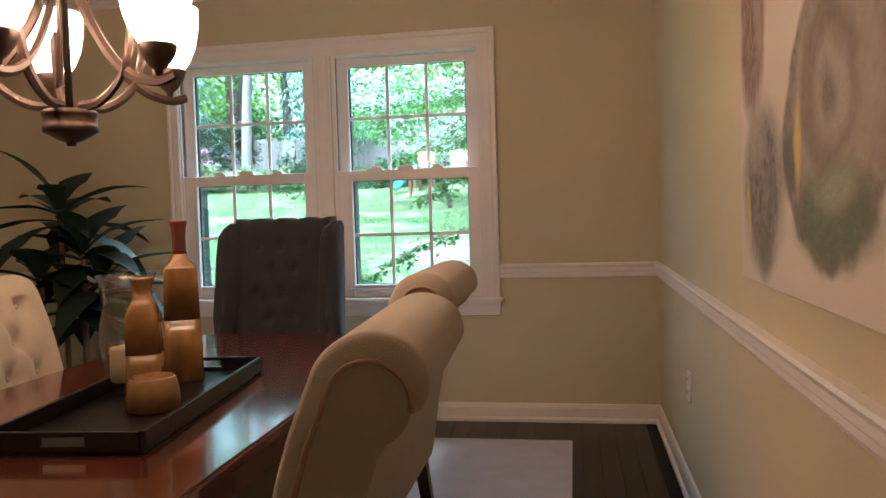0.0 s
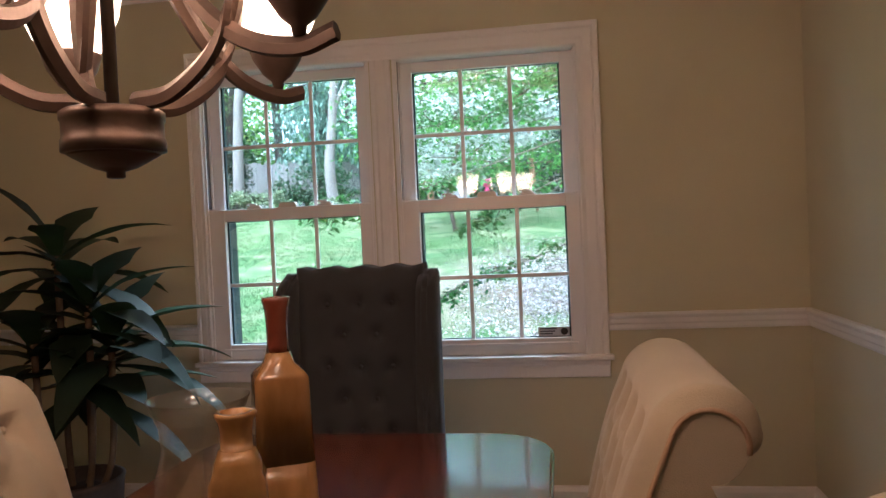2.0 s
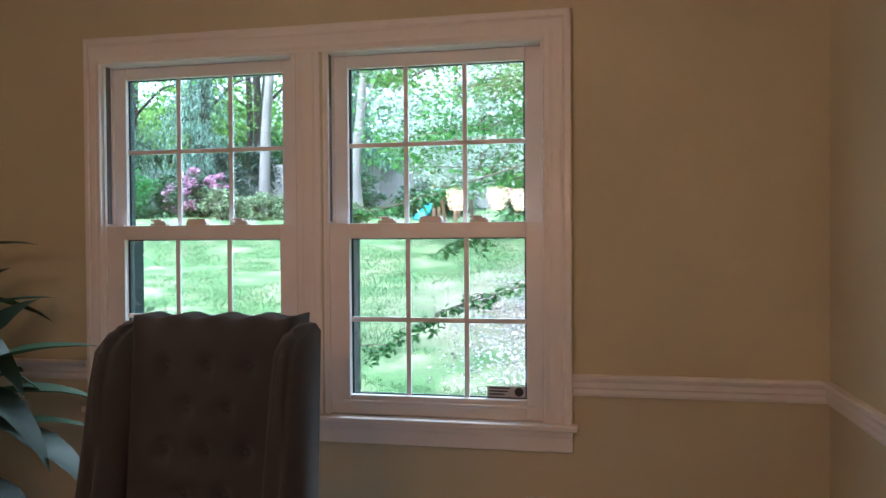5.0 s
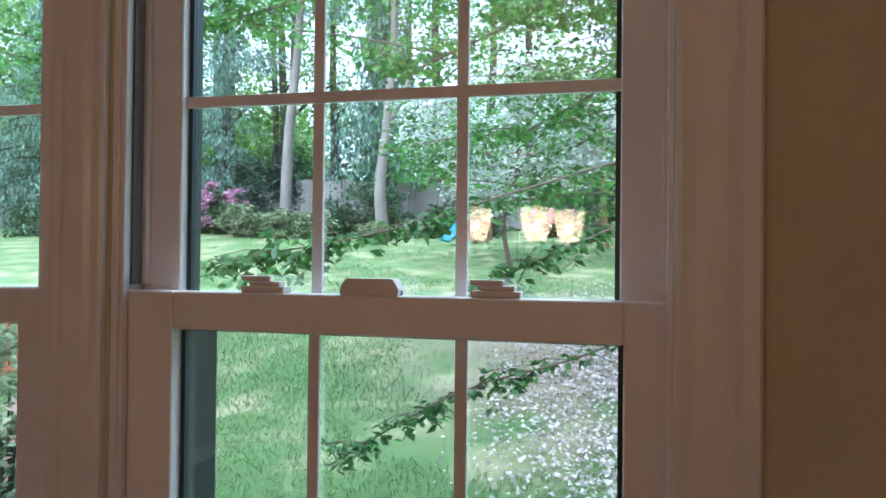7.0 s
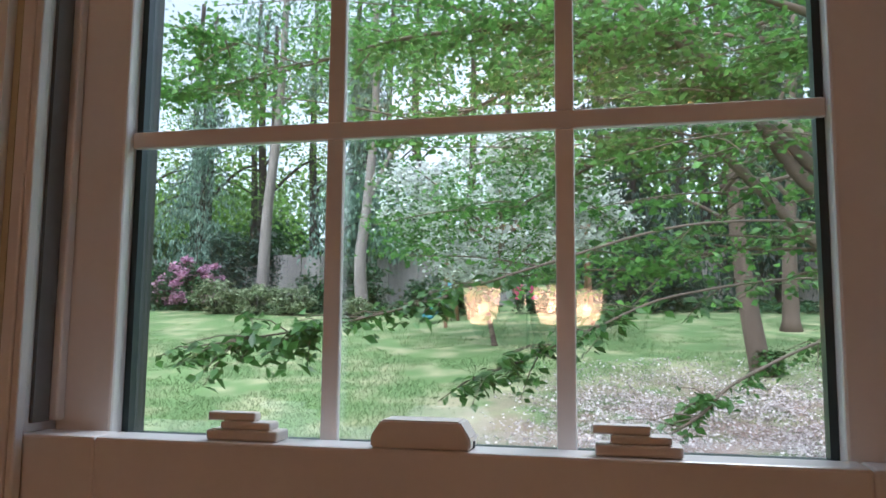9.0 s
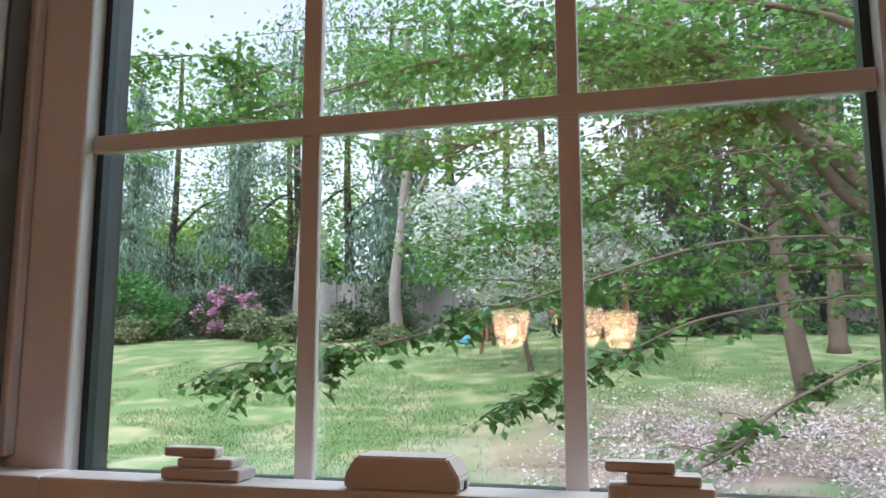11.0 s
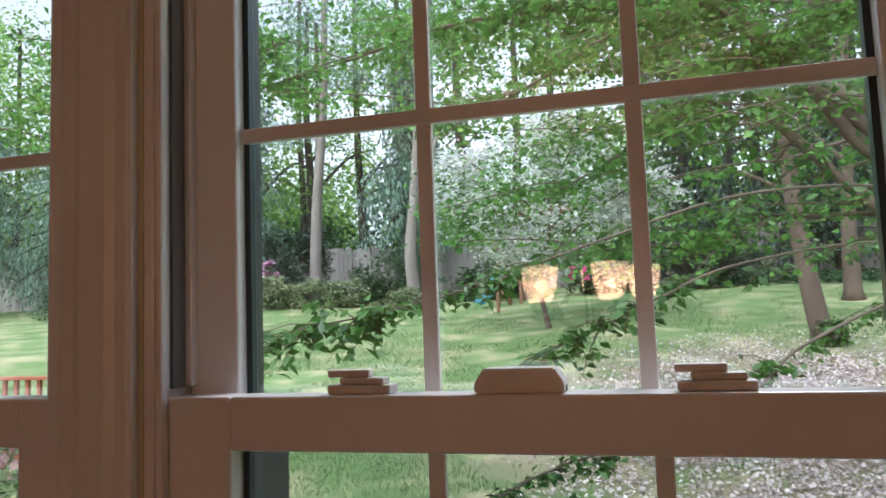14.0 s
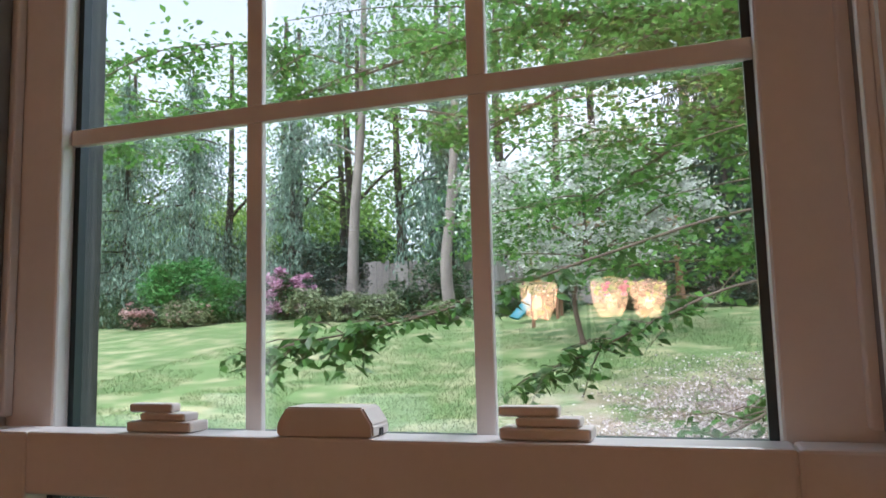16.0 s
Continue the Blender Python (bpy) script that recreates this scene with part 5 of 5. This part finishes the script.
# leaning tree on the lawn with layered sprays
LT = (2.75, 11.7)
lt = [([(0, 0, 0), (-0.14, 0, 0.9), (-0.26, 0, 1.85), (-0.36, 0, 3.3), (-0.55, 0, 4.4), (-0.9, 0, 5.6)], 0.17, 0.07),
      ([(-0.34, 0, 2.9), (0.15, 0, 3.7), (0.55, 0, 4.6)], 0.07, 0.02), ([(-0.30, 0, 2.3), (-1.1, 0.1, 2.75), (-2.0, 0.1, 2.7)], 0.035, 0.01)]
cs = []
for k in range(22):
    a = rs.uniform(0, 6.28)
    z = rs.uniform(2.7, 5.4)
    r = rs.uniform(1.6, 3.4)
    pts = curve_points([(-0.5, 0, z), (-0.5 + math.cos(a) * r * 0.5, math.sin(a) * r * 0.5, z + 0.30), (-0.5 + math.cos(a) * r, math.sin(a) * r, z + 0.12)], 6)
    lt.append(([pts[0], pts[6], pts[-1]], 0.04, 0.010))
    cs.append(sprays(pts[3:], 230, (0.30, 0.30, 0.04)))
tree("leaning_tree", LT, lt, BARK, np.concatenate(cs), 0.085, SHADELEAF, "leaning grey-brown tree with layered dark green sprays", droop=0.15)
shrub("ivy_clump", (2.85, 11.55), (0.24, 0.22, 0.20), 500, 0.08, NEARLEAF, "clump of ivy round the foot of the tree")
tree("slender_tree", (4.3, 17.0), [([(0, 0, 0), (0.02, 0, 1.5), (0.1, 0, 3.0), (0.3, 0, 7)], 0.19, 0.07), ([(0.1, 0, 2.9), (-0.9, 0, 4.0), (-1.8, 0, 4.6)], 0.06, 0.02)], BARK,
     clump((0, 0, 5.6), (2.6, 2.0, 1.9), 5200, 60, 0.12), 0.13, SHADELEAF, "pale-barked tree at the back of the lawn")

# taller trees past the fence corner
for x, y, h, lean in ((-23.5, 26.6, 11, 0.3), (-27.2, 25.4, 12, -0.3), (-31.0, 24.6, 12, 0.2), (-35.5, 23.5, 11, -0.2), (-29.5, 29.0, 14, 0.2)):
    tree("woodland_tree", (x, y), [([(0, 0, 0), (lean * 0.3, 0, 3), (lean, 0, 6), (lean, 0, h)], 0.24, 0.08), ([(lean * 0.6, 0, 4.2), (lean + 1.2, 0, 5.3), (lean + 2.2, 0, 5.6)], 0.08, 0.02)], DARKBARK,
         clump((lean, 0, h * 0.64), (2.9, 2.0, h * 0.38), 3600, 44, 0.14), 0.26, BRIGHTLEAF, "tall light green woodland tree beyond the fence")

# big maple whose limbs reach across in front of the windows
MT = (3.4, 5.4)
mf = float(ground_z(*MT)) - 0.05


def rel(x, y, z):
    return (x - MT[0], y - MT[1], z - mf)


ml = [([rel(3.4, 5.4, mf), rel(3.3, 5.4, 0.8), rel(2.9, 5.2, 1.7), rel(2.45, 5.1, 2.2)], 0.15, 0.075),
      ([rel(2.45, 5.1, 2.2), rel(1.9, 5.0, 2.5), rel(1.45, 5.0, 3.2), rel(0.98, 5.0, 3.68), rel(0.25, 5.0, 4.05)], 0.06, 0.028),
      ([rel(1.3, 5.0, 3.4), rel(0.85, 5.2, 3.76), rel(-0.1, 5.2, 3.86), rel(-0.8, 5.2, 4.15)], 0.040, 0.014),
      ([rel(2.6, 5.1, 1.85), rel(1.91, 5.0, 2.16), rel(1.53, 5.0, 2.52), rel(1.24, 5.0, 2.86)], 0.045, 0.018),
      ([rel(2.4, 5.1, 2.25), rel(1.93, 5.0, 2.63), rel(1.40, 5.0, 3.18), rel(1.06, 5.0, 3.58), rel(0.4, 5.0, 4.3)], 0.055, 0.022),
      ([rel(1.40, 5.0, 3.18), rel(1.82, 5.1, 3.52), rel(1.06, 5.2, 3.75), rel(0.25, 5.2, 3.88), rel(-0.4, 5.2, 3.92)], 0.022, 0.008),
      ([rel(2.4, 5.1, 2.2), rel(2.0, 4.6, 3.1), rel(1.82, 4.4, 3.47), rel(0.9, 4.3, 3.75)], 0.05, 0.016),
      ([rel(2.9, 5.2, 1.7), rel(2.0, 5.0, 2.05), rel(1.4, 4.9, 2.65), rel(1.2, 4.9, 2.8)], 0.05, 0.025),
      ([rel(0.98, 5.0, 3.68), rel(0.4, 4.8, 3.5), rel(-0.2, 4.8, 3.2), rel(-0.9, 4.8, 2.9)], 0.022, 0.008),
      ([rel(1.45, 5.0, 3.2), rel(0.9, 5.4, 3.1), rel(0.3, 5.6, 2.75), rel(-0.2, 5.6, 2.5)], 0.022, 0.008),
      ([rel(2.0, 5.0, 2.05), rel(1.4, 5.4, 2.1), rel(0.8, 5.6, 1.98), rel(0.1, 5.7, 2.0)], 0.018, 0.006),
      ([rel(2.45, 5.1, 2.2), rel(2.2, 6.0, 3.0), rel(1.5, 7.2, 3.9), rel(0.6, 8.6, 4.7)], 0.075, 0.03),
      ([rel(-0.1, 5.2, 3.86), rel(-1.0, 5.3, 3.9), rel(-2.0, 5.4, 3.75), rel(-2.9, 5.4, 3.6)], 0.018, 0.008),
      ([rel(-2.9, 5.4, 3.6), rel(-3.6, 5.4, 3.6), rel(-4.3, 5.3, 3.5), rel(-4.9, 5.3, 3.3)], 0.008, 0.004),
      ([rel(-2.0, 5.4, 3.75), rel(-2.7, 5.0, 3.95), rel(-3.5, 4.8, 4.0), rel(-4.2, 4.8, 3.95)], 0.008, 0.004)]
cs = []
for i, (pts, _, _) in enumerate(ml[1:]):
    fine = curve_points(pts, 6)
    cs.append(sprays(fine, 300, (0.34, 0.5, 0.05), 0.04))
    for q in range(14):
        b0 = np.array(tuple(fine[rs.integers(3, len(fine))]))
        tip = b0 + np.array([rs.normal(-0.35, 0.5), rs.normal(0, 0.55), rs.normal(-0.10, 0.18)])
        ml.append(([tuple(b0), tuple((b0 + tip) / 2 + np.array([0, 0, 0.04])), tuple(tip)], 0.009, 0.003))
        cs.append(sprays([tuple(b0), tuple(tip)], 95, (0.10, 0.12, 0.02)))
# flat tiers of twigs, each sagging toward its tip
for q in range(46):
    b0 = np.array(rel(rs.uniform(-1.6, 2.0), rs.uniform(5.2, 9.4), rs.uniform(3.5, 5.4)))
    tip = b0 + np.array([rs.normal(-0.75, 0.35), rs.normal(0, 0.4), rs.normal(-0.22, 0.10)])
    ml.append(([tuple(b0), tuple((b0 + tip) / 2 + np.array([0, 0, 0.07])), tuple(tip)], 0.010, 0.003))
    cs.append(sprays([tuple(b0), tuple((b0 + tip) / 2 + np.array([0, 0, 0.07])), tuple(tip)], 120, (0.13, 0.17, 0.018)))
crown = np.concatenate(cs)
low = (crown[:, 0] > 1.0 - MT[0]) & (crown[:, 2] < 3.1 - mf)      # few leaves low on the inner limbs
crown = crown[~(low & (rs.uniform(0, 1, len(crown)) < 0.7))]
tree("maple_tree", MT, ml, BARK, crown, 0.060, MAPLE, "spreading maple with layered light green leaves", droop=0.2, width=0.75)


def near_branch(name, pts, twigs, n, label, size=0.062):
    """A leafy branch near the glass: stem, twigs and single leaves in pairs."""
    fine = curve_points(pts, 8)
    t = new(name)
    t.location = fine[-1]
    tagged(t, label, "branch")
    o = fine[-1]
    part("stem", sweep([p - o for p in fine], [0.003 + 0.006 * k / len(fine) for k in range(len(fine))], 6), BARK, t, smooth=True)
    cs = [sprays([p - o for p in fine], n, (0.03, 0.05, 0.025), 0.02)]
    for q in range(twigs):
        b0 = fine[rs.integers(2, len(fine) - 1)] - o
        tip = b0 + Vector((rs.normal(-0.13, 0.07), rs.normal(0, 0.08), rs.normal(-0.07, 0.06)))
        part("twig", sweep([b0, (b0 + tip) / 2 + Vector((0, 0, 0.02)), tip], [0.003, 0.0025, 0.0015], 5), BARK, t)
        cs.append(sprays([b0, tip], 13, (0.012, 0.02, 0.012)))
    leaves("leaves", np.concatenate(cs), size, NEARLEAF, t, rs, droop=0.35, width=0.52, spread=0.3)


near_branch("leafy_branch", [(-1.12, 2.2, 1.40), (-0.85, 2.2, 1.44), (-0.5, 2.25, 1.50), (-0.1, 2.3, 1.60), (0.3, 2.5, 1.75), (1.0, 3.2, 2.0), (2.0, 4.4, 2.1), (2.95, 5.2, 1.75)], 52, 210, "long low maple branch with large dark green leaves")
near_branch("leafy_branch", [(-0.02, 2.6, 1.28), (0.2, 2.6, 1.36), (0.5, 2.65, 1.50), (0.9, 3.1, 1.66), (1.8, 4.2, 1.8), (2.9, 5.2, 1.70)], 26, 90, "thin drooping maple branch with dark green leaves")
near_branch("leafy_branch", [(-0.55, 2.2, 0.50), (-0.2, 2.2, 0.72), (0.1, 2.2, 0.88), (0.5, 2.3, 1.0), (0.85, 2.5, 1.14), (1.1, 2.8, 1.30), (1.9, 4.0, 1.5), (3.0, 5.2, 1.5)], 44, 170, "drooping lower maple branch with small dark leaves", 0.05)


# ---- outdoors: garden things ----
def swing_set():
    at = (-1.15, 17.6)
    z = float(ground_z(*at))
    t = empty("swing_set", (*at, z), "brown timber swing set with pink swings at the lawn's edge", "swing set")
    part("post", sweep([(1.30, 0, -0.05), (1.15, 0, 2.3)], 0.05, 8), SWINGWOOD, t)
    part("post", sweep([(1.10, 1.6, 0.05), (1.15, 0.05, 2.3)], 0.05, 8), SWINGWOOD, t)
    part("post", sweep([(-2.2, 0, -0.05), (-2.2, 0, 2.3)], 0.05, 8), SWINGWOOD, t)
    part("post", sweep([(-2.2, 1.6, 0.05), (-2.2, 0.05, 2.3)], 0.05, 8), SWINGWOOD, t)
    part("beam", box(-2.4, 1.35, -0.05, 0.05, 2.3, 2.42, 0.01), SWINGWOOD, t)
    for x in (-0.40, -0.02):
        s = part("swing_seat", lathe([(0.05, 0.62), (0.09, 0.65), (0.04, 0.70), (0.06, 0.74), (0.13, 0.80), (0.13, 0.94), (0.11, 0.96)], 18, (x, -0.3, 0)), PINK, t, "hot pink plastic bucket swing", smooth=True)
        for d in (-0.1, 0.1):
            part("rope", sweep([(x + d, -0.3, 0.95), (x + d, 0, 2.3)], 0.012, 5), SLOT, s)


swing_set()


def garden_slide():
    at = (-3.8, 19.2)
    z = float(ground_z(*at))
    t = empty("garden_slide", (*at, z), "teal plastic children's slide with a wooden platform", "slide")
    own = bmesh.new()
    for a, c in (((-0.2, -0.9, 0.05), (0.25, 0.1, 0.95)),):
        sweep([a, (0.0, -0.5, 0.35), c], [0.16, 0.16, 0.16], 10, own, flat=0.25)
    part("chute", own, TEAL, t, smooth=True)
    for x in (0.1, 0.7):
        for y in (0.15, 0.75):
            part("post", box(x - 0.04, x + 0.04, y - 0.04, y + 0.04, -0.05, 1.9), SWINGWOOD, t)
    part("platform", box(0.0, 0.8, 0.1, 0.8, 0.92, 0.98), SWINGWOOD, t)


garden_slide()


def deck_rail():
    t = empty("deck_railing", (-4.75, 5.1, float(ground_z(-4.75, 5.1))), "red-brown stained wooden deck railing beside the lawn", "railing")
    b = 1.07 - float(ground_z(-4.75, 5.1))
    part("top_rail", box(-3.6, 0.06, -0.06, 0.06, b - 0.03, b, 0.005), REDWOOD, t)
    part("bottom_rail", box(-3.6, 0.0, -0.02, 0.02, b - 0.80, b - 0.72, 0.005), REDWOOD, t)
    for x in (0.0, -1.75, -3.5):
        part("post", box(x - 0.045, x + 0.045, -0.045, 0.045, -0.1, b - 0.031, 0.004), REDWOOD, t)
    for k in range(26):
        x = -0.13 - 0.13 * k
        if min(abs(x), abs(x + 1.75), abs(x + 3.5)) > 0.07:
            part("baluster", box(x - 0.017, x + 0.017, -0.017, 0.017, b - 0.719, b - 0.031), REDWOOD, t)


deck_rail()
shrub("house_shrub", (-3.1, 3.1), (0.75, 0.55, 0.62), 3600, 0.07, VARIEGATED, "rounded shrub with pale blooms beside the house", PALEAZALEA, 220, 0.06)


# ---- floor planks ----
def planks():
    own = box(-0.0405, 0.0405, Y0 + 0.001, -0.001, -0.0058, -0.0002, 0.0012, segments=1)
    me = bpy.data.meshes.new("plank")
    own.to_mesh(me)
    own.free()
    me.materials.append(FLOOR)
    x = X0 + 0.0415
    while x < X1 - 0.04:
        ob = new("plank", me)
        ob.parent = floor
        ob.location = (x, 0, 0)
        x += 0.0825


planks()
